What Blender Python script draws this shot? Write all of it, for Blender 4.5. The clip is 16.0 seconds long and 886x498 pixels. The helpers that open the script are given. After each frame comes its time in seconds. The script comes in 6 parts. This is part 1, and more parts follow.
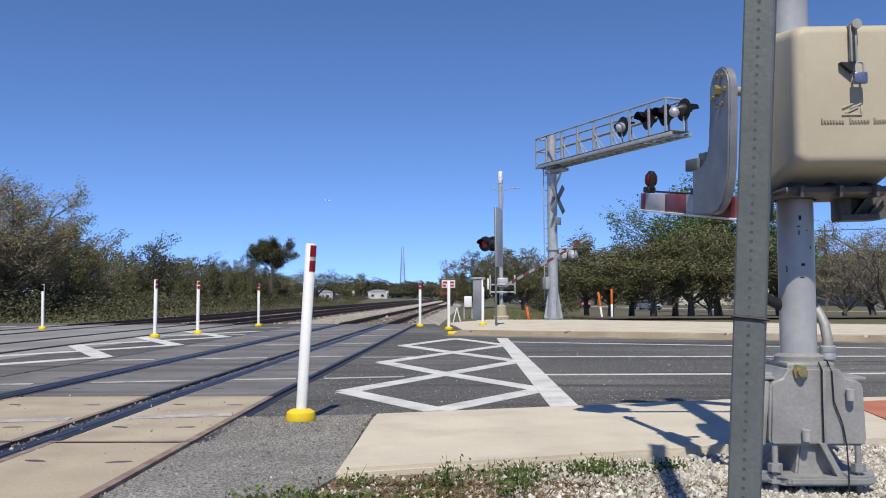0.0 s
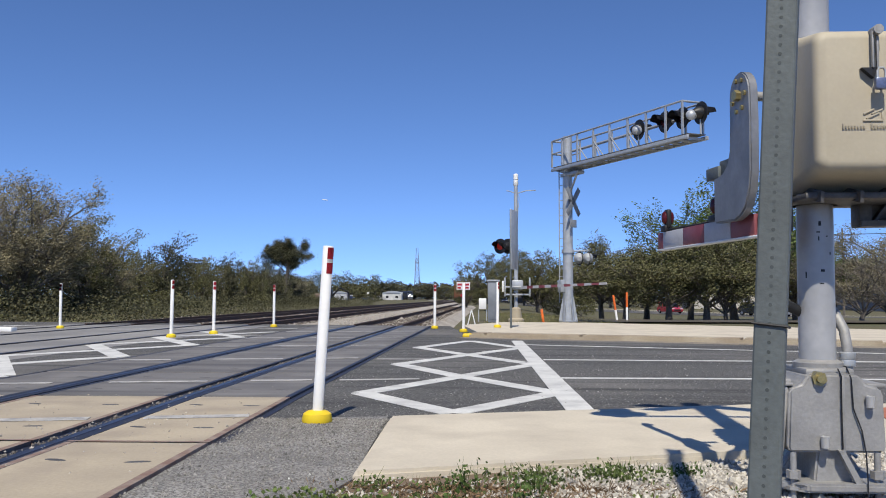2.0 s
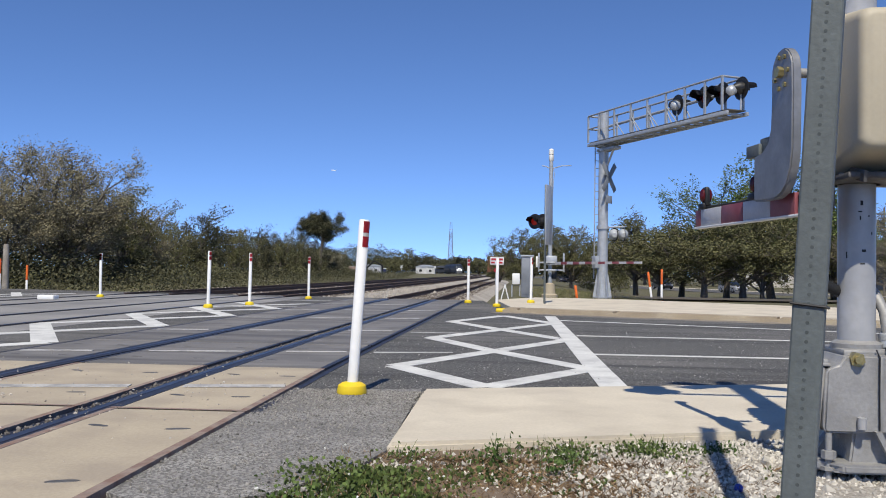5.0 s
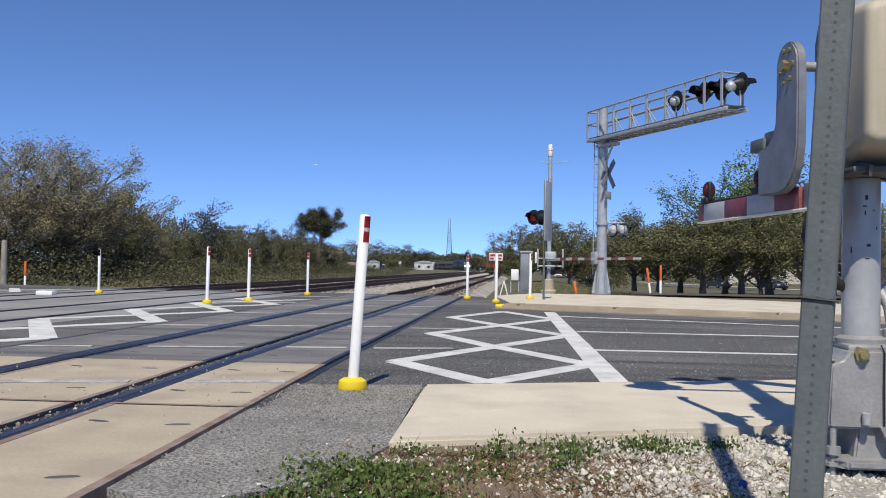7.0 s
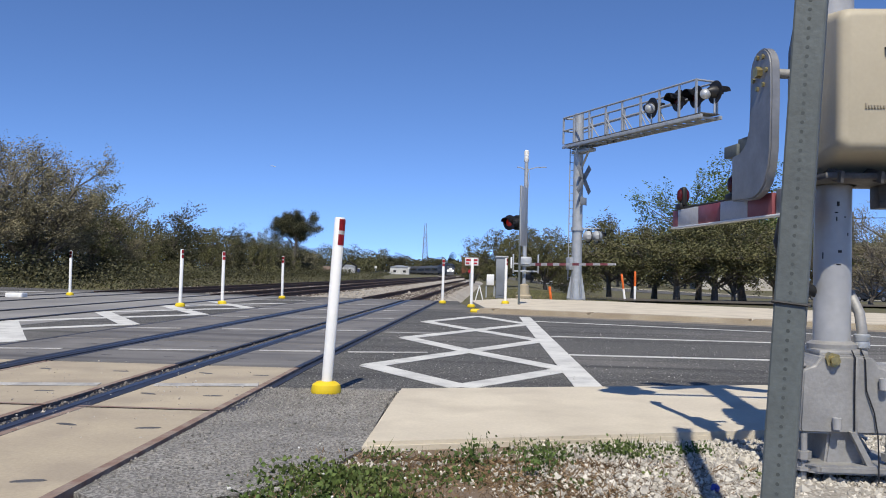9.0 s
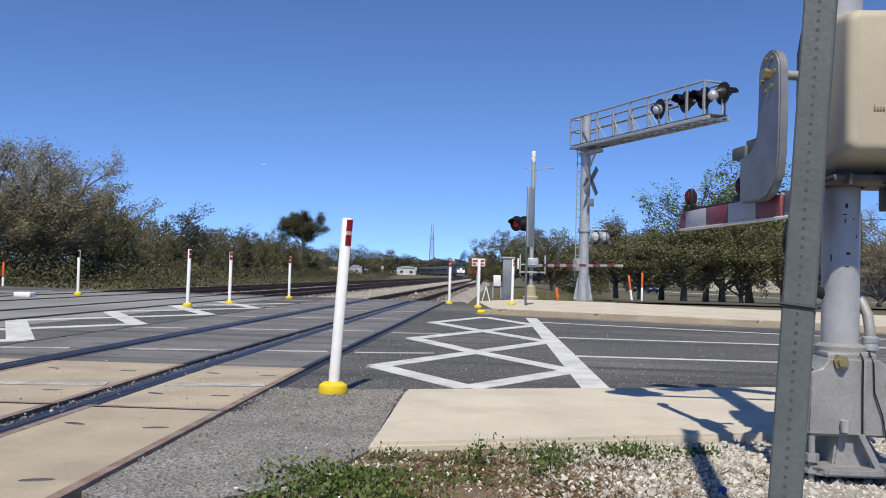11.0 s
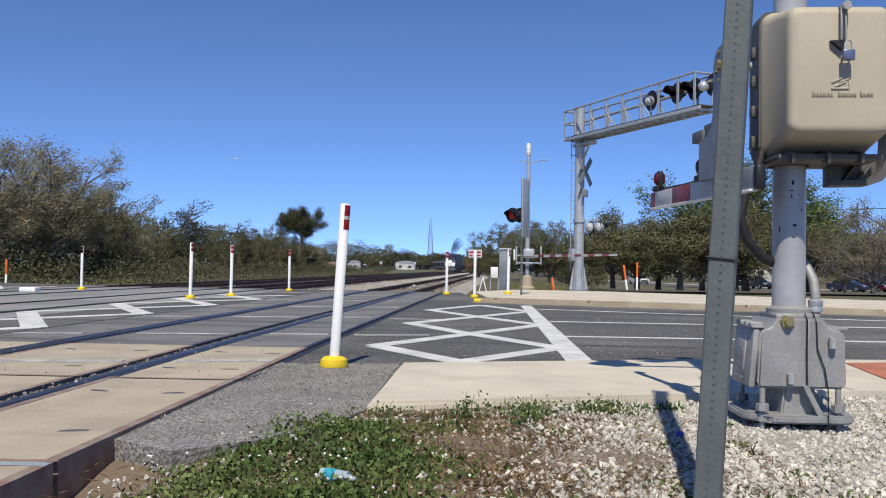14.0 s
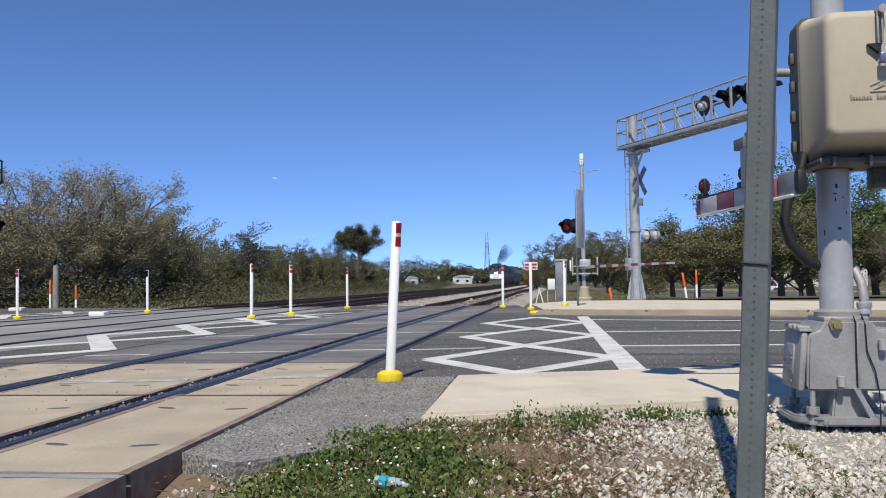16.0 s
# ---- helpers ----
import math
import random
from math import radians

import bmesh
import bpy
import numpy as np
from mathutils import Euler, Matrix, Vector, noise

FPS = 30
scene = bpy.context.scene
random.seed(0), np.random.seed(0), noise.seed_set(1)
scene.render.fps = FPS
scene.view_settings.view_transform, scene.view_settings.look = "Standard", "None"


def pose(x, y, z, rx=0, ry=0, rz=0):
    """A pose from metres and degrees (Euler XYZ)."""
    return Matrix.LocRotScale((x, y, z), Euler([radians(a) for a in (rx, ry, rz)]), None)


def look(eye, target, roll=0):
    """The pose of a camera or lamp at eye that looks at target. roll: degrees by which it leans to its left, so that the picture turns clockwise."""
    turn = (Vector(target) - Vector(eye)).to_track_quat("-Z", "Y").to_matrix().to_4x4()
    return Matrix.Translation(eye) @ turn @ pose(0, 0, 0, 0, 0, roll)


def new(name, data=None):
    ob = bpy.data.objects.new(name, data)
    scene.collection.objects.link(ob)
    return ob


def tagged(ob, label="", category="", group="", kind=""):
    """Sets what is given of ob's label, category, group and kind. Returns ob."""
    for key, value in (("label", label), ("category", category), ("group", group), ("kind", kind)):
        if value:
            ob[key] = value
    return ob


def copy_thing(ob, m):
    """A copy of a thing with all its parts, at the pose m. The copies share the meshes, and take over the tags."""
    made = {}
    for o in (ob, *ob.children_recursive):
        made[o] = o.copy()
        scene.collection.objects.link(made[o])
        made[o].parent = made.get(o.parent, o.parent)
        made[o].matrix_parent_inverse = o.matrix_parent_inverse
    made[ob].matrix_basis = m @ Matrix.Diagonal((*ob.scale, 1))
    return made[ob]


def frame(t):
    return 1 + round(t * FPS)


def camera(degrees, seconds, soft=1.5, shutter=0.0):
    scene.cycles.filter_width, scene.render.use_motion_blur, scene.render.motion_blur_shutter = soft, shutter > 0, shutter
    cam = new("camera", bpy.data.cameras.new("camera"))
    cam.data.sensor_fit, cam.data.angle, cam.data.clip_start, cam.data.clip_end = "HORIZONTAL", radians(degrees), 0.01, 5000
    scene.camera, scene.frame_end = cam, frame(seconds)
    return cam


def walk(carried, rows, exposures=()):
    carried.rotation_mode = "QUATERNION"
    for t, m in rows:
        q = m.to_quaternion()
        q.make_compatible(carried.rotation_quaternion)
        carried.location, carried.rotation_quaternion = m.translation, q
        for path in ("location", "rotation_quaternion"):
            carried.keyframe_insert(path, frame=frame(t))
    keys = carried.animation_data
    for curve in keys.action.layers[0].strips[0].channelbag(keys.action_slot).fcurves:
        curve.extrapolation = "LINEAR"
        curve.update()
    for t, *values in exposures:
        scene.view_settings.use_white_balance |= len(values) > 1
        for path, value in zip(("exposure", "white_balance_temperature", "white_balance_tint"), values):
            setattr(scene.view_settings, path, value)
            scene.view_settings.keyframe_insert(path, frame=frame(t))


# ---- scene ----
cam = camera(53.4, 16.0, soft=1.0)
PATH = [
    (0, (-0.147, 0.277, 0.881), (-0.212, 2.273, 0.988), -0.3),
    (0.5, (-0.117, 0.262, 0.886), (-0.202, 2.257, 0.988), -0.1),
    (1, (-0.128, 0.245, 0.886), (-0.219, 2.24, 0.992), -0.2),
    (1.5, (-0.145, 0.247, 0.888), (-0.242, 2.242, 0.997), -0.1),
    (2, (-0.163, 0.265, 0.889), (-0.261, 2.259, 1.0), 0.1),
    (2.5, (-0.166, 0.265, 0.888), (-0.256, 2.26, 1.007), 0.1),
    (3, (-0.178, 0.26, 0.888), (-0.247, 2.256, 1.002), 0.2),
    (3.5, (-0.176, 0.248, 0.898), (-0.17, 2.244, 1.016), 1.3),
    (4, (-0.184, 0.221, 0.894), (-0.196, 2.22, 0.977), 1.7),
    (4.5, (-0.177, 0.238, 0.893), (-0.288, 2.234, 0.949), 1.0),
    (5, (-0.173, 0.246, 0.892), (-0.347, 2.237, 0.944), 0.9),
    (7.5, (-0.196, 0.271, 0.881), (-0.364, 2.263, 0.916), 0.9),
    (8, (-0.194, 0.269, 0.876), (-0.352, 2.263, 0.903), 0.9),
    (8.5, (-0.197, 0.279, 0.875), (-0.328, 2.274, 0.912), 1.2),
    (9, (-0.19, 0.286, 0.878), (-0.306, 2.282, 0.933), 1.3),
    (11.5, (-0.194, 0.28, 0.879), (-0.339, 2.274, 0.936), 1.6),
    (12, (-0.203, 0.238, 0.87), (-0.385, 2.229, 0.939), 1.6),
    (12.5, (-0.141, 0.125, 0.841), (-0.383, 2.109, 0.915), 1.4),
    (13, (-0.018, -0.031, 0.794), (-0.226, 1.958, 0.845), 0.8),
    (13.5, (-0.05, -0.117, 0.789), (-0.139, 1.88, 0.825), 0.6),
    (14, (-0.108, -0.175, 0.774), (-0.236, 1.821, 0.818), 0.8),
    (14.5, (-0.146, -0.224, 0.786), (-0.437, 1.752, 0.893), -0.0),
    (15, (-0.058, -0.284, 0.784), (-0.329, 1.695, 0.875), 0.1),
    (15.5, (-0.032, -0.291, 0.795), (-0.283, 1.692, 0.876), -0.3),
    (16, (-0.045, -0.308, 0.773), (-0.301, 1.674, 0.849), -0.9),
]
walk(cam, [(t, look(eye, target, roll)) for t, eye, target, roll in PATH])

# ---- light ----
SUN_DIR = Vector((-0.033, -0.72, 1.0)).normalized()      # towards the sun
world = bpy.data.worlds.new("sky")
scene.world = world
world.use_nodes = True
wn = world.node_tree.nodes
sky = wn.new("ShaderNodeTexSky")
sky.sky_type = "NISHITA"
sky.sun_disc = False
sky.sun_elevation = math.asin(SUN_DIR.z)
sky.sun_rotation = math.atan2(SUN_DIR.x, SUN_DIR.y)
sky.air_density, sky.dust_density, sky.ozone_density = 0.48, 0.0, 6.5
wn["Background"].inputs["Strength"].default_value = 0.186
sat = wn.new("ShaderNodeHueSaturation")
sat.inputs["Saturation"].default_value = 1.05
tint = wn.new("ShaderNodeMix")
tint.data_type, tint.blend_type = "RGBA", "MULTIPLY"
tint.inputs[0].default_value = 1.0
tint.inputs[7].default_value = (1.02, 0.975, 1.0, 1)
# the clear haze-free horizon: the sky is read a little above the true elevation
stc = wn.new("ShaderNodeTexCoord")
lift = wn.new("ShaderNodeVectorMath")
lift.operation = "ADD"
lift.inputs[1].default_value = (0, 0, 0.055)
world.node_tree.links.new(stc.outputs["Generated"], lift.inputs[0])
world.node_tree.links.new(lift.outputs[0], sky.inputs["Vector"])
world.node_tree.links.new(sky.outputs[0], tint.inputs[6])
world.node_tree.links.new(tint.outputs[2], sat.inputs["Color"])
world.node_tree.links.new(sat.outputs[0], wn["Background"].inputs["Color"])
sun_data = bpy.data.lights.new("sun", "SUN")
sun_data.energy, sun_data.angle, sun_data.color = 5.0, radians(0.53), (1.0, 0.93, 0.8)
sun = new("sun", sun_data)
sun.matrix_world = look(SUN_DIR * 50, (0, 0, 0))
scene.view_settings.exposure = 0.0


# ---- materials ----
def material(name, color, rough=0.7, metal=0.0, color2=None, scale=6.0, fine=80.0, bump=0.15, amount=0.5, bumpdist=0.01,
             island=0.0, stain=None, stain_scale=1.2, stain_amount=0.0, streak=0.0, coat=0.0, stretch=(1, 1, 1), rand=0.0, crisp=0.2):
    """Two scales of colour noise, fine relief, and optional stains or piece-by-piece variation."""
    m = bpy.data.materials.new(name)
    m.use_nodes = True
    n, l = m.node_tree.nodes, m.node_tree.links
    b = n["Principled BSDF"]
    b.inputs["Roughness"].default_value, b.inputs["Metallic"].default_value = rough, metal
    b.inputs["Coat Weight"].default_value = coat
    tc = n.new("ShaderNodeTexCoord")
    mp = n.new("ShaderNodeMapping")
    mp.inputs["Scale"].default_value = stretch
    geo = n.new("ShaderNodeNewGeometry")
    l.new(geo.outputs["Position"] if rand == 0 and stretch == (1, 1, 1) and island == 0 else tc.outputs["Object"], mp.inputs["Vector"])

    def nz(s, detail=4):
        t = n.new("ShaderNodeTexNoise")
        t.inputs["Scale"].default_value, t.inputs["Detail"].default_value = s, detail
        l.new(mp.outputs[0], t.inputs["Vector"])
        return t.outputs["Fac"]

    def ramp(fac, lo, hi):
        r = n.new("ShaderNodeMapRange")
        r.inputs[1].default_value, r.inputs[2].default_value = lo, hi
        l.new(fac, r.inputs[0])
        return r.outputs[0]

    def mix(fac, a, c):
        x = n.new("ShaderNodeMix")
        x.data_type = "RGBA"
        for sock, v in ((x.inputs[0], fac), (x.inputs[6], a), (x.inputs[7], c)):
            if isinstance(v, (float, int)):
                sock.default_value = v
            elif isinstance(v, tuple):
                sock.default_value = (*v, 1)
            else:
                l.new(v, sock)
        return x.outputs[2]

    c2 = color2 or tuple(min(1, v * 0.72) for v in color)
    col = mix(ramp(nz(scale), 0.35, 0.65), color, c2)
    big = n.new("ShaderNodeMath")
    big.operation = "MULTIPLY"
    l.new(ramp(nz(fine, 2), 0.5 - crisp, 0.5 + crisp), big.inputs[0])
    big.inputs[1].default_value = amount
    col = mix(big.outputs[0], col, tuple(v * 0.55 for v in c2))
    if stain:
        st = n.new("ShaderNodeMath")
        st.operation = "MULTIPLY"
        l.new(ramp(nz(stain_scale, 6), 0.48, 0.66), st.inputs[0])
        st.inputs[1].default_value = stain_amount
        col = mix(st.outputs[0], col, stain)
    if streak:
        m2 = n.new("ShaderNodeMapping")
        m2.inputs["Scale"].default_value = (0.1, 1.7, 1.0)
        l.new(geo.outputs["Position"], m2.inputs["Vector"])
        t2 = n.new("ShaderNodeTexNoise")
        t2.inputs["Scale"].default_value, t2.inputs["Detail"].default_value = 1.6, 5
        l.new(m2.outputs[0], t2.inputs["Vector"])
        sk = n.new("ShaderNodeMath")
        sk.operation = "MULTIPLY"
        l.new(ramp(t2.outputs["Fac"], 0.5, 0.68), sk.inputs[0])
        sk.inputs[1].default_value = streak
        col = mix(sk.outputs[0], col, tuple(v * 0.4 for v in c2))
    if island or rand:
        hs = n.new("ShaderNodeHueSaturation")
        mr = n.new("ShaderNodeMapRange")
        k = island or rand
        mr.inputs[3].default_value, mr.inputs[4].default_value = 1 - k, 1 + k
        if island:
            l.new(geo.outputs["Random Per Island"], mr.inputs[0])
        else:
            oi = n.new("ShaderNodeObjectInfo")
            l.new(oi.outputs["Random"], mr.inputs[0])
        l.new(mr.outputs[0], hs.inputs["Value"])
        l.new(col, hs.inputs["Color"])
        col = hs.outputs[0]
    l.new(col, b.inputs["Base Color"])
    if bump:
        bp = n.new("ShaderNodeBump")
        bp.inputs["Strength"].default_value, bp.inputs["Distance"].default_value = bump, bumpdist
        l.new(nz(fine, 3), bp.inputs["Height"])
        l.new(bp.outputs[0], b.inputs["Normal"])
    return m


def glow(name, color, strength, base=(0.2, 0.02, 0.02)):
    m = material(name, base, 0.25, bump=0)
    b = m.node_tree.nodes["Principled BSDF"]
    b.inputs["Emission Color"].default_value = (*color, 1)
    b.inputs["Emission Strength"].default_value = strength
    return m


def glass(name, color, rough=0.05):
    m = material(name, color, rough, bump=0, amount=0.1)
    return m


M = {}
M["asphalt"] = material("asphalt", (0.19, 0.185, 0.175), 0.92, color2=(0.07, 0.069, 0.067), scale=26, fine=48, bump=1.0, amount=0.95, crisp=0.09, stain=(0.21, 0.2, 0.185), stain_scale=0.3, stain_amount=0.5, streak=0.75)
M["chip"] = material("chip_seal", (0.33, 0.32, 0.3), 0.95, color2=(0.2, 0.193, 0.185), scale=2.2, fine=62, bump=1.0, amount=0.9, crisp=0.07)
M["limestone"] = material("limestone_gravel", (0.47, 0.44, 0.385), 0.95, color2=(0.3, 0.27, 0.23), scale=22, fine=75, bump=1.0, amount=0.8)
M["stone"] = material("pale_stones", (0.56, 0.525, 0.46), 0.9, fine=60, island=0.38, amount=0.3)
M["ballast"] = material("ballast", (0.48, 0.44, 0.38), 0.95, color2=(0.34, 0.31, 0.27), scale=0.5, fine=14, bump=0.9, amount=0.6, bumpdist=0.04)
M["grass"] = material("verge_grass", (0.085, 0.09, 0.035), 0.95, color2=(0.13, 0.11, 0.06), scale=0.35, fine=18, bump=0.7, amount=0.5, bumpdist=0.04)
M["concrete"] = material("pavement_concrete", (0.6, 0.54, 0.43), 0.88, color2=(0.53, 0.475, 0.38), scale=1.4, fine=50, bump=0.25, amount=0.18, stain=(0.3, 0.26, 0.21), stain_scale=1.6, stain_amount=0.35)
M["panel_tan"] = material("crossing_concrete_tan", (0.44, 0.375, 0.275), 0.85, color2=(0.37, 0.315, 0.235), scale=1.6, fine=45, bump=0.25, amount=0.22, stain=(0.24, 0.2, 0.16), stain_scale=2.2, stain_amount=0.4)
M["panel_grey"] = material("crossing_concrete_worn", (0.2, 0.19, 0.18), 0.75, color2=(0.15, 0.143, 0.138), scale=1.0, fine=40, bump=0.25, amount=0.25, stain=(0.11, 0.105, 0.1), stain_scale=1.3, stain_amount=0.6, streak=0.7)
M["rust"] = material("rusty_steel_angle", (0.2, 0.115, 0.085), 0.8, color2=(0.3, 0.24, 0.2), scale=9, fine=60, bump=0.3)
M["rubber"] = material("dark_seam", (0.028, 0.028, 0.038), 0.5, bump=0.2)
M["rail"] = material("rail_steel", (0.07, 0.07, 0.09), 0.35, metal=0.6, color2=(0.05, 0.045, 0.05), scale=3, fine=60, bump=0.1, amount=0.4)
M["rail_rust"] = material("rusted_rail", (0.085, 0.05, 0.038), 0.75, scale=4, bump=0.2)
M["tie"] = material("timber_tie", (0.09, 0.07, 0.055), 0.9, scale=5, fine=50, bump=0.5, rand=0.3)
M["marking"] = material("road_marking", (0.66, 0.66, 0.63), 0.8, color2=(0.55, 0.55, 0.53), scale=2.0, fine=35, bump=0.2, amount=0.22, stain=(0.3, 0.3, 0.3), stain_scale=3.0, stain_amount=0.5)
M["worn_line"] = material("worn_lane_marking", (0.52, 0.51, 0.49), 0.85, color2=(0.4, 0.39, 0.38), scale=3.0, fine=40, bump=0.2, amount=0.4, stain=(0.2, 0.2, 0.2), stain_scale=5, stain_amount=0.7)
M["curb"] = material("curb_concrete", (0.46, 0.4, 0.3), 0.9, color2=(0.36, 0.3, 0.21), scale=1.2, fine=40, bump=0.3, amount=0.3, stain=(0.2, 0.15, 0.1), stain_scale=1.0, stain_amount=0.55)
M["yellow"] = material("yellow_paint", (0.78, 0.58, 0.01), 0.55, color2=(0.7, 0.5, 0.02), fine=50, bump=0.1, amount=0.12)
M["white_plastic"] = material("white_plastic", (0.8, 0.8, 0.78), 0.5, color2=(0.74, 0.74, 0.72), scale=3, fine=30, bump=0.05, amount=0.1)
M["red_sheet"] = material("red_reflective_sheet", (0.42, 0.02, 0.03), 0.4, color2=(0.34, 0.02, 0.03), bump=0.05, amount=0.15)
# gate arm stripes: faded paint, with the arm's half-shade put into the colour
M["faded_shaded_red"] = material("faded_shaded_red_stripe", (0.2, 0.04, 0.055), 0.5, color2=(0.26, 0.08, 0.09), scale=8, bump=0.05, amount=0.2)
M["faded_shaded_white"] = material("faded_shaded_white_stripe", (0.5, 0.5, 0.51), 0.5, color2=(0.42, 0.42, 0.44), scale=8, bump=0.05, amount=0.2)
M["white_sheet"] = material("white_reflective_sheet", (0.72, 0.72, 0.72), 0.4, bump=0.05, amount=0.08)
M["tactile"] = material("tactile_orange_paver", (0.55, 0.2, 0.11), 0.85, scale=2, fine=45, bump=0.4)
M["galv"] = material("galvanised_steel", (0.47, 0.49, 0.51), 0.45, metal=0.35, color2=(0.38, 0.4, 0.42), scale=5, fine=40, bump=0.08, amount=0.25)
M["alu"] = material("aluminium_paint", (0.46, 0.46, 0.46), 0.36, metal=0.2, color2=(0.38, 0.38, 0.385), scale=3, fine=25, bump=0.06, amount=0.2, stain=(0.3, 0.31, 0.33), stain_scale=4, stain_amount=0.35)
M["dark_cast"] = material("dark_cast_iron", (0.13, 0.125, 0.12), 0.6, metal=0.2, scale=7, fine=60, bump=0.15)
M["cast"] = material("cast_aluminium", (0.35, 0.345, 0.335), 0.55, metal=0.25, color2=(0.27, 0.267, 0.26), scale=7, fine=60, bump=0.18, amount=0.25)
M["post_grey"] = material("weathered_zinc_post", (0.135, 0.155, 0.155), 0.65, metal=0.2, color2=(0.105, 0.12, 0.12), scale=5, fine=70, bump=0.12, amount=0.3)
M["tan_box"] = material("tan_fibreglass", (0.45, 0.4, 0.295), 0.6, color2=(0.4, 0.352, 0.26), scale=3, fine=60, bump=0.04, amount=0.1, stain=(0.37, 0.32, 0.24), stain_scale=2.5, stain_amount=0.4)
M["lettering"] = material("moulded_mark", (0.36, 0.32, 0.245), 0.7, bump=0)
M["black"] = material("black_paint", (0.015, 0.015, 0.017), 0.5, bump=0.05)
M["hose"] = material("black_rubber_hose", (0.02, 0.02, 0.02), 0.55, stretch=(1, 1, 1), bump=0.2)
M["brass"] = material("yellowed_zinc_bolt", (0.5, 0.42, 0.2), 0.4, metal=0.7, bump=0.1)
M["blue_steel"] = material("padlock_blue", (0.2, 0.24, 0.38), 0.35, metal=0.5, bump=0.05)
M["lens"] = material("dark_red_lens", (0.085, 0.006, 0.009), 0.25, bump=0)
M["lens_lit"] = glow("lit_red_lens", (1.0, 0.05, 0.03), 0.12, (0.12, 0.006, 0.008))
M["orange"] = material("orange_marker", (0.82, 0.16, 0.02), 0.5, bump=0.05, amount=0.1)
M["cab_grey"] = material("grey_cabinet", (0.23, 0.25, 0.28), 0.5, scale=2, fine=30, bump=0.05, amount=0.2)
M["bark"] = material("bark", (0.11, 0.092, 0.075), 0.95, color2=(0.17, 0.15, 0.125), scale=8, fine=40, bump=0.7, amount=0.5)


def leaves(name, a, b, k=0.55):
    m = material(name, a, 0.65, color2=b, scale=1.3, fine=6, bump=0, amount=0.25, island=k)
    p = m.node_tree.nodes["Principled BSDF"]
    p.inputs["Specular IOR Level"].default_value = 0.25
    return m


M["leaf_olive"] = leaves("olive_foliage", (0.1, 0.104, 0.044), (0.15, 0.142, 0.064), 0.36)
M["leaf_green"] = leaves("green_foliage", (0.075, 0.125, 0.03), (0.13, 0.165, 0.05))
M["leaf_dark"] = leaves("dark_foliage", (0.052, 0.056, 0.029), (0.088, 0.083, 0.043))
M["leaf_brown"] = leaves("dry_foliage", (0.2, 0.18, 0.105), (0.27, 0.24, 0.15), 0.4)
M["leaf_weed"] = leaves("weed_leaves", (0.05, 0.092, 0.02), (0.12, 0.15, 0.045), 0.5)
M["leaf_straw"] = leaves("dry_grass_blades", (0.25, 0.17, 0.095), (0.14, 0.09, 0.052), 0.6)


def verge_material():
    """Brown litter-covered soil that gives way to pale crushed limestone."""
    m = M["limestone"]
    n, l = m.node_tree.nodes, m.node_tree.links
    b = n["Principled BSDF"]
    old = b.inputs["Base Color"].links[0].from_socket
    geo, sep = n.new("ShaderNodeNewGeometry"), n.new("ShaderNodeSeparateXYZ")
    l.new(geo.outputs["Position"], sep.inputs[0])
    nz = n.new("ShaderNodeTexNoise")
    nz.inputs["Scale"].default_value, nz.inputs["Detail"].default_value = 2.2, 6
    l.new(geo.outputs["Position"], nz.inputs["Vector"])
    add = n.new("ShaderNodeMath")
    add.operation = "MULTIPLY_ADD"
    l.new(nz.outputs["Fac"], add.inputs[0])
    add.inputs[1].default_value = 2.6
    l.new(sep.outputs["X"], add.inputs[2])
    mr = n.new("ShaderNodeMapRange")
    mr.inputs[1].default_value, mr.inputs[2].default_value = 1.45, 2.2
    l.new(add.outputs[0], mr.inputs[0])
    mix = n.new("ShaderNodeMix")
    mix.data_type = "RGBA"
    mix.inputs[6].default_value = (0.17, 0.125, 0.085, 1)
    l.new(mr.outputs[0], mix.inputs[0])
    l.new(old, mix.inputs[7])
    l.new(mix.outputs[2], b.inputs["Base Color"])
    return m


# ---- mesh helpers ----
def finish(bm, mat, smooth=False):
    me = bpy.data.meshes.new("mesh")
    bmesh.ops.recalc_face_normals(bm, faces=bm.faces)
    bm.to_mesh(me)
    bm.free()
    me.materials.append(mat)
    if smooth:
        for p in me.polygons:
            p.use_smooth = True
        me.set_sharp_from_angle(angle=radians(40))
    return me


def part(name, bm, mat, parent=None, label="", smooth=True):
    ob = new(name, finish(bm, mat, smooth))
    ob.parent = parent
    if label:
        tagged(ob, label)
    return ob


def thing(name, label, category, m=None, group="", kind=""):
    ob = new(name)
    ob.matrix_basis = m or Matrix()
    return tagged(ob, label, category, group, kind)


def box(bm, c, s, bevel=0.0, rot=None, seg=2):
    r = bmesh.ops.create_cube(bm, size=1)
    vs = r["verts"]
    bmesh.ops.scale(bm, vec=s, verts=vs)
    if bevel:
        es = list({e for v in vs for e in v.link_edges})
        vs = bmesh.ops.bevel(bm, geom=es, offset=bevel, segments=seg, profile=0.5, affect="EDGES")["verts"]
    m = Matrix.Translation(c) @ (rot or Matrix())
    bmesh.ops.transform(bm, matrix=m, verts=list(vs))
    return bm


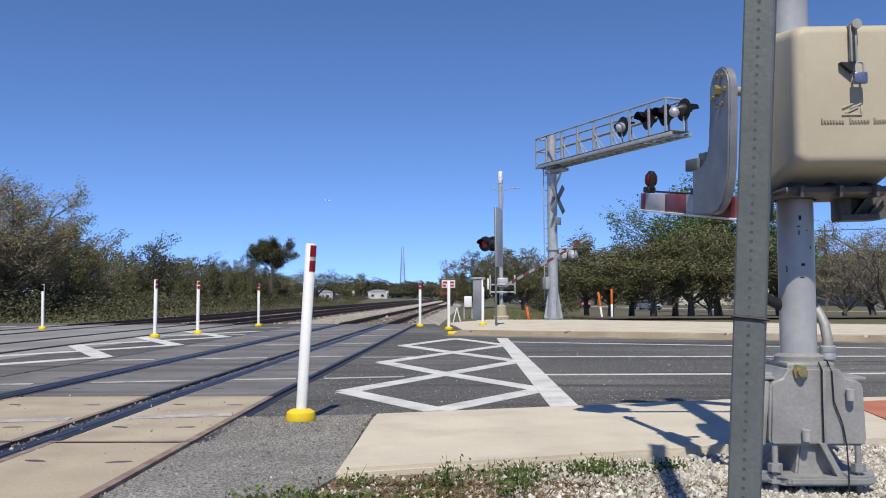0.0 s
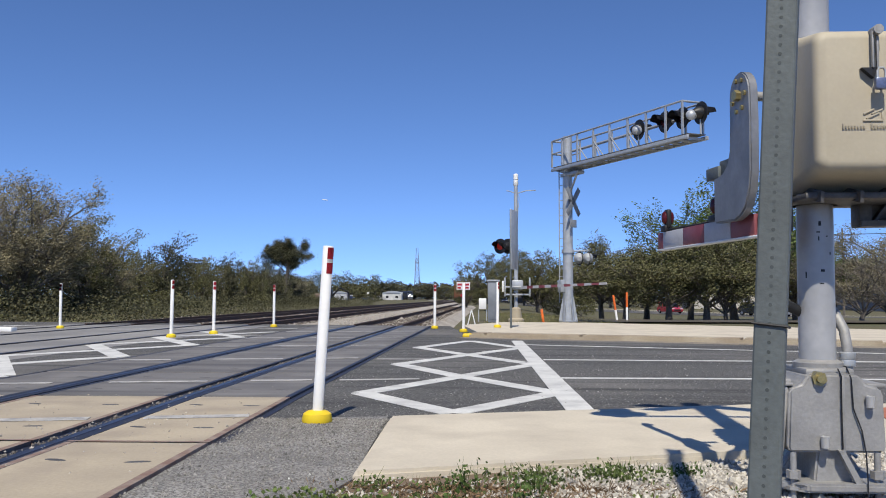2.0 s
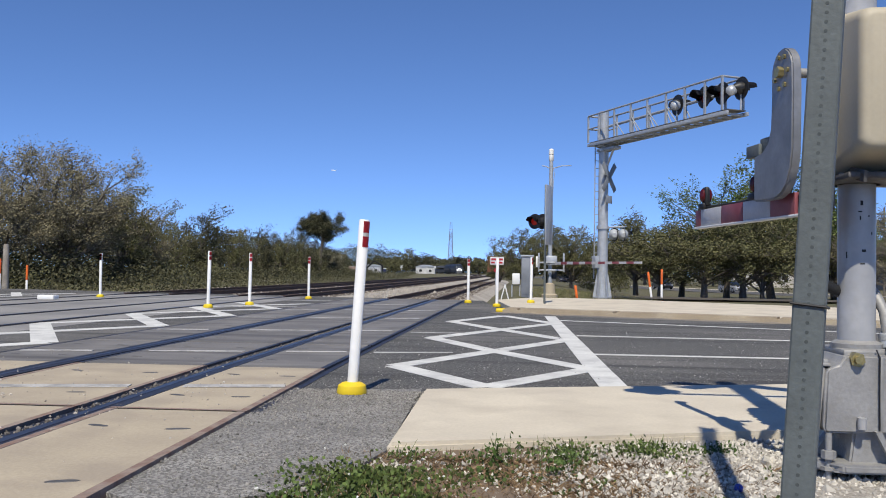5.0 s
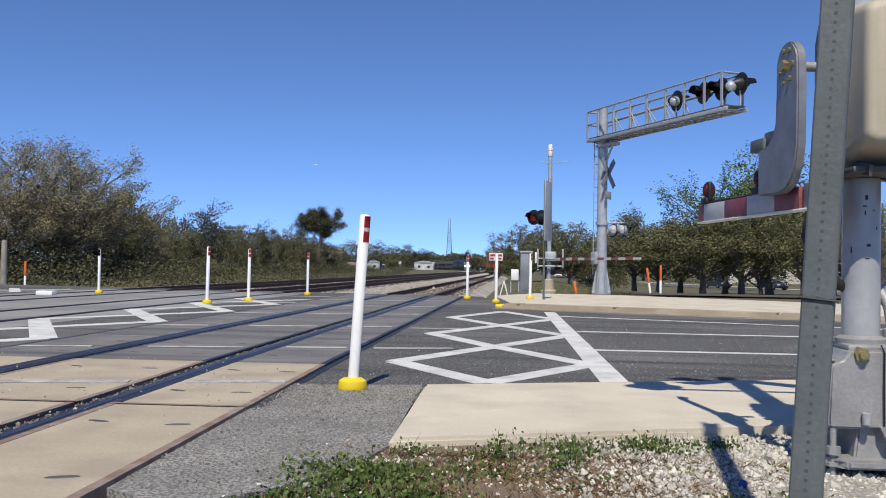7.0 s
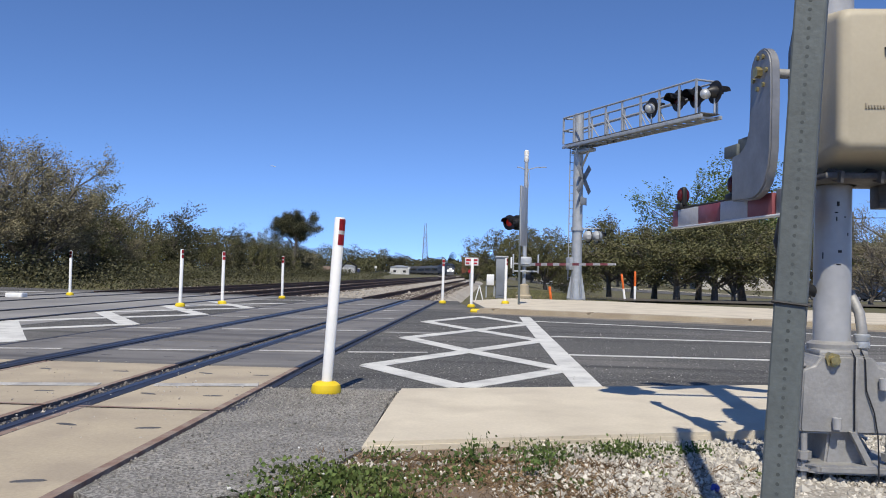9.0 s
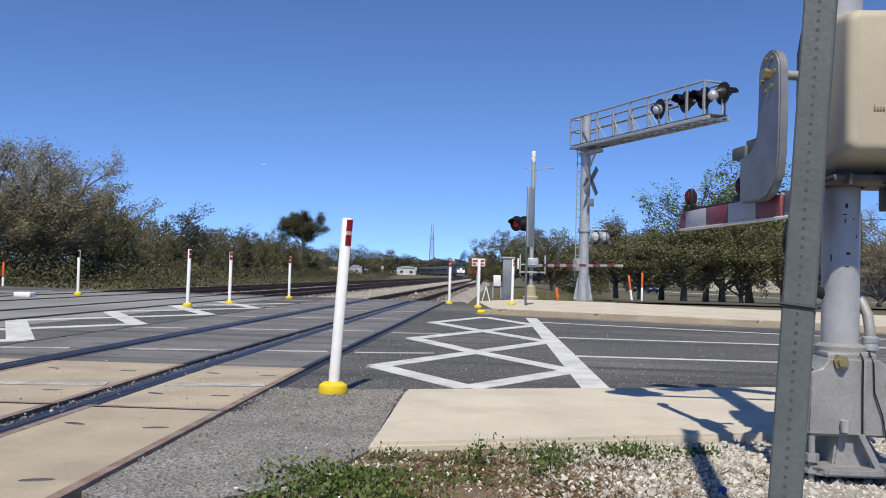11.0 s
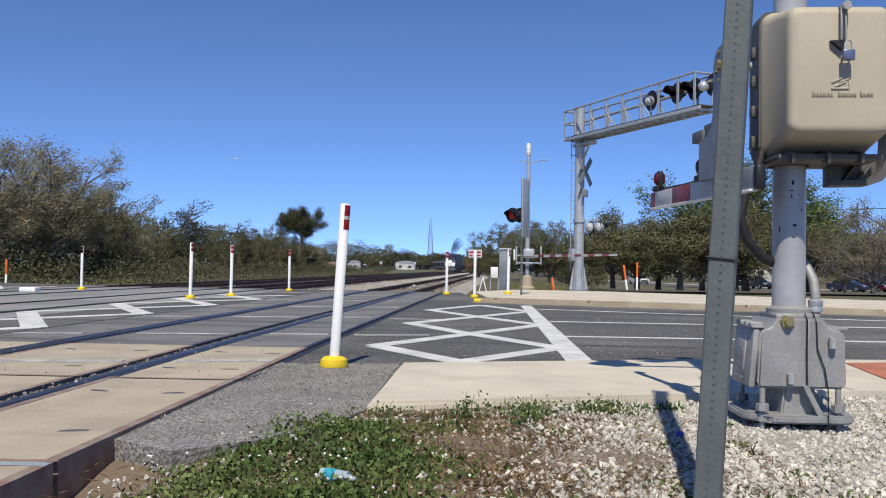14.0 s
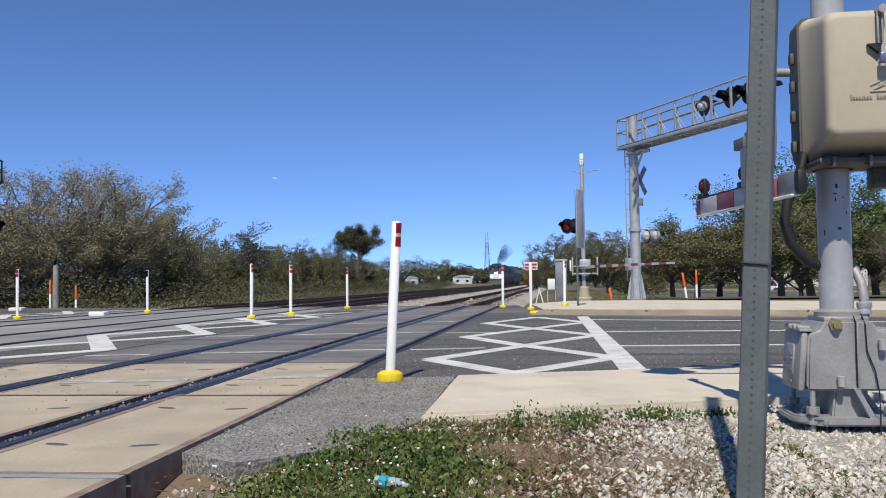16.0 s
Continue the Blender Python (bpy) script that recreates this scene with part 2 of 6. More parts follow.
def tube(bm, p0, p1, r0, r1=None, seg=12, caps=True):
    p0, p1 = Vector(p0), Vector(p1)
    r1 = r0 if r1 is None else r1
    d = (p1 - p0).normalized()
    a = d.orthogonal().normalized()
    b = d.cross(a)
    rings = []
    for p, r in ((p0, r0), (p1, r1)):
        rings.append([bm.verts.new(p + (a * math.cos(2 * math.pi * i / seg) + b * math.sin(2 * math.pi * i / seg)) * r) for i in range(seg)])
    for i in range(seg):
        bm.faces.new((rings[0][i], rings[0][(i + 1) % seg], rings[1][(i + 1) % seg], rings[1][i]))
    if caps:
        bm.faces.new(rings[0][::-1])
        bm.faces.new(rings[1])
    return bm


def pipe(bm, pts, r, seg=10):
    """A bent tube through points."""
    pts = [Vector(p) for p in pts]
    rings = []
    a = None
    for i, p in enumerate(pts):
        d = (pts[min(i + 1, len(pts) - 1)] - pts[max(i - 1, 0)]).normalized()
        a = d.orthogonal().normalized() if a is None else (a - d * a.dot(d)).normalized()
        b = d.cross(a)
        rr = r[i] if isinstance(r, (list, tuple)) else r
        rings.append([bm.verts.new(p + (a * math.cos(2 * math.pi * k / seg) + b * math.sin(2 * math.pi * k / seg)) * rr) for k in range(seg)])
    for q, s in zip(rings, rings[1:]):
        for k in range(seg):
            bm.faces.new((q[k], q[(k + 1) % seg], s[(k + 1) % seg], s[k]))
    bm.faces.new(rings[0][::-1])
    bm.faces.new(rings[-1])
    return bm


def lathe(bm, profile, seg=20, m=None):
    """Turns (radius, height) pairs round z."""
    rings = []
    for r, z in profile:
        rings.append([bm.verts.new((r * math.cos(2 * math.pi * i / seg), r * math.sin(2 * math.pi * i / seg), z)) for i in range(seg)])
    for q, s in zip(rings, rings[1:]):
        for k in range(seg):
            bm.faces.new((q[k], q[(k + 1) % seg], s[(k + 1) % seg], s[k]))
    bm.faces.new(rings[0][::-1])
    bm.faces.new(rings[-1])
    if m is not None:
        bmesh.ops.transform(bm, matrix=m, verts=[v for ring in rings for v in ring])
    return bm


def prism(bm, outline, z0, z1, m=None):
    """An outline of (x, y) pairs raised from z0 to z1."""
    lo = [bm.verts.new((x, y, z0)) for x, y in outline]
    hi = [bm.verts.new((x, y, z1)) for x, y in outline]
    n = len(lo)
    for i in range(n):
        bm.faces.new((lo[i], lo[(i + 1) % n], hi[(i + 1) % n], hi[i]))
    bm.faces.new(lo[::-1])
    bm.faces.new(hi)
    if m is not None:
        bmesh.ops.transform(bm, matrix=m, verts=lo + hi)
    return bm


B = bmesh.new


def stroke(name, p, q, width, mat, z, label="", parent=None, h=0.004):
    """A painted line of real thickness from p to q."""
    p, q = Vector(p), Vector(q)
    d = (q - p).normalized()
    n = Vector((-d.y, d.x)) * width / 2
    bm = prism(B(), [tuple(p + n), tuple(p - n), tuple(q - n), tuple(q + n)], z, z + h)
    return part(name, bm, mat, parent, label, smooth=False)


# ---- ground and road ----
def ease(v):
    v = max(0.0, min(1.0, v))
    return v * v * (3 - 2 * v)


def ground_z(x, y):
    """The verge falls away beyond the far pavement, towards the other street."""
    return -0.03 - 0.82 * ease((y - 34) / 32) * ease((x - 1) / 8) - 0.4 * ease((y - 27) / 6) * ease((1 - x) / 2) * ease((x + 24) / 5) - 0.55 * ease((y - 68) / 45) * ease((x - 5) / 12)


def sheet(name, xs, ys, zfun, mat, label, category, rough=0.0, kind="structure"):
    bm = B()
    grid = [[bm.verts.new((x, y, zfun(x, y) + (noise.noise((x * 2.1, y * 2.1, 0)) * rough))) for x in xs] for y in ys]
    for j in range(len(ys) - 1):
        for i in range(len(xs) - 1):
            bm.faces.new((grid[j][i], grid[j][i + 1], grid[j + 1][i + 1], grid[j + 1][i]))
    return tagged(part(name, bm, mat), label, category, kind=kind)


xs = [-2500, -800, -300, -120, -60, -40] + [x for x in range(-30, 61, 3)] + [75, 100, 150, 300, 800, 2500]
ys = [-800, -200, -60, -20, -8] + [y for y in range(-4, 101, 3)] + [120, 160, 220, 300, 420, 600, 1000, 2000, 4000]
sheet("ground", xs, ys, lambda x, y: ground_z(x, y) - 0.03 - 0.22 * ease((6.5 - y) / 1.5) * ease((12 - abs(x)) / 3) * ease((y + 5) / 2), M["grass"], "olive grass and dirt verge reaching the horizon", "ground")

Y_NEAR, Y_FAR = 6.6, 21.0
# road surface, in one slab from verge to far kerb
bm = B()
prism(bm, [(-70, 3.0), (-24, 5.2), (-5.6, 5.9), (-0.85, 6.72), (1.95, 7.58), (9, 8.2), (16, 8.6), (60, 9.0), (60, 12.6), (24, 14.1), (12.0, 14.9), (7.2, 17.1), (4.9, 18.2), (1.85, 19.4), (-0.55, 20.6), (-1.3, 28.2), (-20, 32.2), (-70, 36)], -0.12, 0.0)
tagged(part("road", bm, M["asphalt"], smooth=False), "dark grey weathered asphalt road with faint tyre tracks", "road", kind="structure")
# apron of fine gravel between crossing and pavement
bm = prism(B(), [(-1.8, 3.62), (-1.45, 3.4), (-1.15, 3.7), (-0.9, 4.2), (-0.82, 4.6), (-0.9, 6.9), (-1.86, 6.7)], -0.1, 0.004)
tagged(part("gravel_apron", bm, M["chip"], smooth=False), "grey fine-gravel apron beside the crossing panels", "gravel", kind="structure")
# pale limestone and bare soil by the gate
sheet("verge", [-7.5 + 0.13 * i for i in range(105)], [-2.2 + 0.12 * i for i in range(65)], lambda x, y: -0.012 - 0.05 * ease((3.0 - y) / 2.5) - 0.06 * ease((y - 5.1 - 0.22 * (x - 0.3)) / 0.25) - 0.05 * ease((-1.0 - x) / 0.5) - 0.1 * ease((-1.15 - x) / 0.4) * ease((3.7 - y) / 0.6) - 0.06 * ease((-1.7 - x) / 0.3), verge_material(), "pale crushed limestone verge with dry soil patches", "gravel", 0.02)
# near pavement, with a worn rounded lip
bm = prism(B(), [(-0.82, 4.62), (1.3, 5.36), (4.2, 6.05), (9, 6.6), (9, 8.1), (4.4, 7.85), (1.95, 7.55), (-0.86, 6.7)], -0.1, 0.035)
bmesh.ops.bevel(bm, geom=[e for e in bm.edges if all(v.co.z > 0 for v in e.verts)], offset=0.02, segments=2, affect="EDGES")
pav = tagged(part("pavement_near", bm, M["concrete"], smooth=False), "pale cream concrete pavement slab with worn edges", "pavement", kind="structure")
for a, b in (((2.15, 5.6), (2.1, 7.55)),):
    stroke("control_joint", a, b, 0.008, M["rubber"], 0.0352, parent=pav, h=0.001)
bm = prism(B(), [(2.55, 5.75), (4.1, 6.1), (4.3, 7.75), (2.75, 7.3)], 0.03, 0.042)
tact = tagged(part("tactile_paver", bm, M["tactile"], smooth=False), "faded orange tactile paving by the kerb ramp", "paving", kind="structure")

# far kerb and pavement
FAR = [(-0.55, 20.4), (-0.2, 20.15), (1.85, 19.3), (4.9, 18.05), (7.2, 17.0), (12.0, 14.8), (24, 14.0), (60, 12.5)]


def offset_line(pts, d):
    return [(x + d * 0.38, y + d * 0.92) for x, y in pts]


for i, (p, q) in enumerate(zip(FAR, FAR[1:])):
    p2, q2 = offset_line([p, q], 0.6)
    bm = prism(B(), [p, q, q2, p2], -0.1, 0.1)
    bmesh.ops.bevel(bm, geom=[e for e in bm.edges if all(v.co.z > 0.09 for v in e.verts)], offset=0.04, segments=2, affect="EDGES")
    tagged(part("kerb", bm, M["curb"], smooth=False), "stained cream concrete kerb along the road", "kerb", "kerb stones", "structure")
bm = prism(B(), [(-0.3, 21.0)] + offset_line(FAR[2:], 0.62) + [(60, 20), (24, 21.5), (12, 23.6), (7.5, 27), (3.3, 30.5), (0.4, 31.0), (-0.9, 27.5)], -0.1, 0.06)
tagged(part("pavement_far", bm, M["concrete"], smooth=False), "pale concrete pavement beyond the road", "pavement", kind="structure")
bm = box(B(), (-0.58, 20.55, 0.03), (0.26, 0.3, 0.1), 0.045)
tagged(part("kerb_nose", bm, M["yellow"]), "yellow-painted kerb nose at the traffic island", "kerb", kind="structure")


# ---- railway tracks ----
def track_x(x0, y):
    return x0 - 0.00645 * max(0.0, y - 262.0) ** 1.6


def near_x(y):
    """The siding swings slightly to the right as it nears the verge."""
    return 0.02 * max(0.0, 8.0 - y)


def rail(x0, y0, y1, mat, label, top=0.02):
    """A rail with foot, web and head, following the line into the distance."""
    ysr = [y0] + [y for y in (3.0, 5.5, 8.0, 27.5, 60, 120, 200, 262, 280, 300, 320, 340, 360, 385, 410, 440, 480, 520, 580) if y0 < y < y1] + [y1]
    outline = [(-0.07, -0.17), (0.07, -0.17), (0.07, -0.155), (0.012, -0.13), (0.012, -0.045), (0.036, -0.035), (0.036, -0.006), (0.028, 0), (-0.028, 0), (-0.036, -0.006), (-0.036, -0.035), (-0.012, -0.045), (-0.012, -0.13), (-0.07, -0.155)]
    bm = B()
    rings = [[bm.verts.new((track_x(x0, y) + a + (near_x(y) if x0 > -5 else 0), y, top + b)) for a, b in outline] for y in ysr]
    n = len(outline)
    for q, s in zip(rings, rings[1:]):
        for k in range(n):
            bm.faces.new((q[k], q[(k + 1) % n], s[(k + 1) % n], s[k]))
    bm.faces.new(rings[0])
    bm.faces.new(rings[-1][::-1])
    return tagged(part("rail", bm, mat, smooth=False), label, "rail", "railway rails", "structure")


TRACKS = (-3.5475, -8.41, -12.2)
G = 0.7525
for c in TRACKS:
    for sgn in (-1, 1):
        rail(c + sgn * G, -6 if c == TRACKS[0] else -4, 27.9, M["rail"], "dark polished steel rail set in the road crossing", 0.026)
        rail(c + sgn * G, 27.9, 130 if c == TRACKS[0] else 600, M["rail_rust"], "brown rusted steel rail on ballast", 0.06)
for a, c, w, y1 in (("siding", TRACKS[0], 1.5, 130), ("main", -10.3, 4.6, 600)):
    yb = [28.2, 60, 120, 200, 262, 280, 300, 320, 340, 360, 385, 410, 440, 480, 520, 560, 600]
    bm = B()
    rows = []
    for y in [v for v in yb if v <= y1]:
        x = track_x(c, y)
        rows.append([bm.verts.new((x + k, y, z)) for k, z in ((-w - 0.8, -0.55), (-w, -0.13), (w, -0.13), (w + 0.9, -0.55))])
    for q, s in zip(rows, rows[1:]):
        for k in range(3):
            bm.faces.new((q[k], q[k + 1], s[k + 1], s[k]))
    bm.faces.new(rows[0])
    tagged(part("ballast_bed", bm, M["ballast"], smooth=False), "grey-tan crushed ballast bed under the " + a + " line", "ballast", kind="structure")
bm = B()
for c in TRACKS:
    y = 28.6
    while y < (100 if c == TRACKS[0] else 150):
        box(bm, (c + random.uniform(-0.04, 0.04), y, -0.14), (2.5, 0.22, 0.06))
        y += 0.55
tagged(part("ties", bm, M["tie"], smooth=False), "dark timber ties half buried in ballast", "railway ties", kind="stuff")

# dirt washed against the far kerb, and the dark bed under the street trees
for p, q in zip(FAR, FAR[1:]):
    n = Vector((q[1] - p[1], p[0] - q[0])).normalized() * 0.55
    bm = prism(B(), [p, q, (q[0] + n.x, q[1] + n.y), (p[0] + n.x * 0.8, p[1] + n.y * 0.8)], -0.02, 0.003)
    tagged(part("gutter_dirt", bm, material("gutter_dirt", (0.34, 0.28, 0.2), 0.95, color2=(0.17, 0.15, 0.13), scale=2.5, fine=40, bump=0.3, amount=0.4), smooth=False), "tan sandy dirt along the far gutter", "dirt", kind="structure")
# the bed's dark brown is soil with the trees' shade put into it
sheet("planting_bed", [3.4 + 0.8 * i for i in range(34)], [33.8 + 1.2 * i for i in range(22)], lambda x, y: ground_z(x, y) + 0.035, material("shaded_mulch", (0.06, 0.048, 0.036), 0.95, color2=(0.095, 0.08, 0.05), scale=0.8, fine=25, bump=0.6, amount=0.5), "leaf litter bed under the street trees, tree shade put into its dark colour", "ground", 0.03)

# ---- painted markings ----
def cross_pattern(x0, x1, y0, pitch, count, width, label):
    """A row of painted X shapes that marks the trains' envelope."""
    t = thing("crossing_marking", label, "road marking", kind="structure")
    for i in range(count):
        ya, yb = y0 + i * pitch, y0 + (i + 1) * pitch
        stroke("diagonal", (x0, ya), (x1, yb), width, M["marking"], 0.0, parent=t)
        stroke("diagonal", (x1, ya), (x0, yb), width, M["marking"], 0.0005, parent=t)
    return t


right = thing("crossing_marking", "white painted diamond lattice beside the rails", "road marking", kind="structure")
V = [(-0.42, 7.12), (-1.32, 8.5), (-0.45, 10.3), (-1.34, 12.1), (-0.45, 14.1), (-1.38, 16.1), (-0.5, 18.6)]
W = [(-0.42, 7.12), (0.5, 8.62), (-0.45, 10.3), (0.48, 12.2), (-0.45, 14.1), (0.46, 16.1), (-0.5, 18.6)]
for j, line in enumerate((V, W)):
    for i, (p, q) in enumerate(zip(line, line[1:])):
        stroke("diagonal", p, q, 0.23, M["marking"], 0.0006 * (2 * j + i % 2), parent=right)
sl = stroke("stop_line", (0.58, 7.22), (0.47, 18.7), 0.23, M["marking"], 0.0028)
tagged(sl, "broad white painted stop line", "road marking", kind="structure")
cross_pattern(-7.55, -5.65, 6.8, 3.25, 5, 0.3, "white painted lattice between two tracks")
cross_pattern(-16.6, -14.6, 8.0, 3.3, 6, 0.3, "white painted lattice beyond the farther tracks")
for i, (p, q, w) in enumerate([((0.66, 10.2), (30, 10.6), 0.12), ((0.66, 13.12), (30, 12.4), 0.12), ((0.6, 17.2), (9, 13.9), 0.12),
                               ((-1.75, 9.8), (-0.9, 10.0), 0.1), ((-1.75, 13.1), (-0.9, 13.15), 0.1)]):
    tagged(stroke("lane_line", p, q, w, M["worn_line"] if i > 2 else M["marking"], 0.0), "white painted lane line", "road marking", "lane lines", "structure")
for y in (9.35, 12.75, 16.2, 19.6, 23.0):
    for x0, x1 in ((-2.62, -2.0), (-4.0, -3.05), (-5.25, -4.55)):
        tagged(stroke("lane_line", (x0, y + 0.2 * (x0 + 2.9)), (x1, y + 0.2 * (x1 + 2.9)), 0.11, M["worn_line"], 0.0246), "worn white lane line across concrete panels", "road marking", "lane lines", "structure")
for x0, x1 in ((-2.62, -1.9), (-4.0, -3.0), (-5.4, -4.5)):
    tagged(stroke("edge_line", (x0, 6.5 + 0.2 * (x0 + 2.9)), (x1, 6.5 + 0.2 * (x1 + 2.9)), 0.14, M["worn_line"], 0.0246), "worn white edge line across concrete panels", "road marking", "lane lines", "structure")
for p, q in (((-20, 9.5), (-13.4, 11.5)), ((-7, 20.5), (-5.4, 21.0)), ((-30, 17), (-14, 19.5)), ((-24, 24), (-14, 25.5)), ((-11, 24.5), (-5.6, 25.5))):
    tagged(stroke("lane_line", p, q, 0.14, M["worn_line"], 0.0), "worn white lane line", "road marking", "lane lines", "structure")
# pale worn concrete between the farther tracks
bm = prism(B(), [(-13.9, 7.0), (-6.9, 8.5), (-6.9, 27.9), (-13.9, 28.6)], -0.05, 0.003)
tagged(part("crossing_slab", bm, material("pale_crossing", (0.3, 0.29, 0.275), 0.8, color2=(0.2, 0.195, 0.19), scale=0.5, fine=40, bump=0.2, amount=0.3), smooth=False), "pale worn concrete slab round the farther rails", "crossing", kind="structure")


# ---- upright things ----
def delineator(lean=0.0, leany=0.0, height=1.28):
    t = thing("delineator_post", "white plastic delineator with red bands on a yellow base", "delineator", group="delineator posts")
    part("base", lathe(B(), [(0.105, 0), (0.11, 0.015), (0.1, 0.06), (0.07, 0.08), (0.04, 0.085)], 20), M["yellow"], t, "yellow rubber base")
    tilt = Matrix.Rotation(radians(lean), 4, "Y") @ Matrix.Rotation(radians(leany), 4, "X")
    bm = lathe(B(), [(0.038, 0.06), (0.039, 0.1), (0.039, height - 0.01), (0.034, height)], 18)
    bmesh.ops.transform(bm, matrix=tilt, verts=bm.verts)
    part("tube", bm, M["white_plastic"], t)
    for z0, z1, mat in ((height - 0.095, height - 0.012, "red_sheet"), (height - 0.122, height - 0.095, "white_sheet"), (height - 0.2, height - 0.122, "red_sheet")):
        bm = B()
        k = 14
        ring = [[bm.verts.new((0.0408 * math.cos(a), 0.0408 * math.sin(a), z)) for a in [radians(-84 + 140 * i / k) for i in range(k + 1)]] for z in (z0, z1)]
        for i in range(k):
            bm.faces.new((ring[0][i], ring[0][i + 1], ring[1][i + 1], ring[1][i]))
        bmesh.ops.solidify(bm, geom=bm.faces[:], thickness=0.0015)
        bmesh.ops.transform(bm, matrix=tilt, verts=bm.verts)
        part("band", bm, M[mat], t, "dark red reflective band" if "red" in mat else "white reflective band")
    return t


d = delineator(3.2, 0, 1.26)
d.matrix_basis = pose(-1.37, 6.56, 0.004)
dv = delineator(0.6, 0, 1.28)
dv.matrix_basis = pose(-7.16, 19.6, 0.003)
for x, y, rz in ((-6.8, 21.5, 330), (-6.58, 26.7, 290), (-12.3, 24.9, 270), (-1.66, 25.9, 300), (-0.76, 23.4, 60), (0.15, 25.2, 0), (-13.9, 20.9, 280)):
    z = 0.062 if (x, y) == (0.15, 25.2) else 0.003
    copy_thing(dv, pose(x, y, z, 0, 0, rz))


def marker(lean=0.0):
    t = thing("marker_post", "white utility marker post with an orange top", "marker post", group="utility markers")
    tilt = Matrix.Rotation(radians(lean), 4, "Y")
    for nm, z0, z1, mat in (("post", -0.3, 0.65, "white_plastic"), ("cap", 0.65, 1.25, "orange")):
        bm = lathe(B(), [(0.045, z0), (0.045, z1 - 0.02), (0.035, z1)], 14)
        bmesh.ops.transform(bm, matrix=tilt, verts=bm.verts)
        part(nm, bm, M[mat], t, "orange cap" if nm == "cap" else "")
    return t


m1 = marker(0)
m1.matrix_basis = pose(5.52, 36.3, -0.12)
m2 = marker(-8)
m2.matrix_basis = pose(5.15, 36.3, -0.22)
for x, y, s in ((1.98, 31.9, -0.75), (-21.3, 34.5, -0.1), (-20.2, 34.6, -0.35)):
    copy_thing(m2 if s < -0.5 else m1, pose(x, y, s))


# ---- level crossing gate beside the camera ----
GX, GY = 1.40, 4.53
gate = thing("crossing_gate", "grey crossing gate mast with tan drive housing and cast base", "crossing gate", pose(GX, GY, 0))
bm = prism(B(), [(-0.2, 0.2), (0.21, 0.2), (0.222, 0.215), (0.213, 0.47), (0.2, 0.488), (0.14, 0.505), (0.105, 0.55), (-0.115, 0.55), (-0.145, 0.505), (-0.185, 0.492), (-0.2, 0.475), (-0.212, 0.215)], -0.2, 0.2, Matrix.Rotation(radians(90), 4, "X"))
bmesh.ops.bevel(bm, geom=bm.edges[:], offset=0.011, segments=3, affect="EDGES")
base = part("base", bm, M["cast"], gate, "cast grey junction box base with sloping shoulders")
part("parting_ridge", box(B(), (0.035, -0.203, 0.375), (0.014, 0.012, 0.34), 0.004), M["cast"], base)
bm = prism(B(), [(-0.27, -0.1), (-0.23, -0.17), (-0.17, -0.2), (-0.14, -0.25), (0.2, -0.25), (0.26, -0.2), (0.27, -0.12), (0.27, 0.17), (0.17, 0.25), (-0.17, 0.25), (-0.27, 0.17)], 0.03, 0.07)
bmesh.ops.bevel(bm, geom=bm.edges[:], offset=0.01, segments=2, affect="EDGES")
part("flange", bm, M["cast"], gate, "thick cast foot flange")
bm = prism(B(), [(-0.09, 0.06), (0.09, 0.06), (0.07, 0.21), (-0.07, 0.21)], -0.12, 0.17, Matrix.Rotation(radians(90), 4, "X"))
bmesh.ops.bevel(bm, geom=bm.edges[:], offset=0.01, segments=2, affect="EDGES")
part("pedestal", bm, M["cast"], gate)
for x0, x1, y in ((0.0, 0.075, -0.21), (-0.02, -0.13, 0.2), (0.1, 0.2, 0.12), (-0.1, -0.2, 0.0)):
    bm = prism(B(), [(x0, 0.215), (x0 + 0.026, 0.215), (x1 + 0.03, 0.066), (x1, 0.066)], -0.012 - y, 0.022 - y, Matrix.Rotation(radians(90), 4, "X"))
    part("gusset", bm, M["cast"], gate)
for sx in (-1, 1):
    for sy in (-1, 1):
        bm = B()
        tube(bm, (sx * 0.185, sy * 0.185, -0.03), (sx * 0.185, sy * 0.185, 0.2), 0.014, seg=10)
        tube(bm, (sx * 0.185, sy * 0.185, 0.085), (sx * 0.185, sy * 0.185, 0.12), 0.032, seg=6)
        tube(bm, (sx * 0.185, sy * 0.185, 0.035), (sx * 0.185, sy * 0.185, 0.05), 0.034, seg=6)
        part("anchor_bolt", bm, M["cast"], gate, "weathered anchor bolt")
door = part("side_door", box(B(), (-0.222, -0.01, 0.345), (0.035, 0.33, 0.3), 0.013, Matrix.Rotation(radians(5), 4, "Y")), M["cast"], gate, "cast hinged side cover")
part("name_plate", box(B(), (-0.242, -0.01, 0.35), (0.012, 0.13, 0.15), 0.003, Matrix.Rotation(radians(5), 4, "Y")), M["cast"], door)
for z, w in ((0.41, 0.08), (0.385, 0.1), (0.33, 0.1), (0.27, 0.14)):
    part("raised_bar", box(B(), (-0.2495 + 0.09 * (z - 0.37), -0.01, z - 0.03), (0.006, w, 0.012), 0, Matrix.Rotation(radians(5), 4, "Y")), M["cast"], door)
bm = B()
box(bm, (-0.205, -0.03, 0.502), (0.06, 0.3, 0.014), 0.004)
for k in (-0.13, -0.05, 0.05, 0.1):
    box(bm, (-0.205, k, 0.513), (0.065, 0.035, 0.022), 0.006)
part("door_lip", bm, M["cast"], gate)
bm = B()
box(bm, (0.0, 0.0, 0.555), (0.22, 0.3, 0.03), 0.01)
box(bm, (0.185, -0.06, 0.498), (0.1, 0.24, 0.016), 0.005)
part("top_cover", bm, M["cast"], gate)
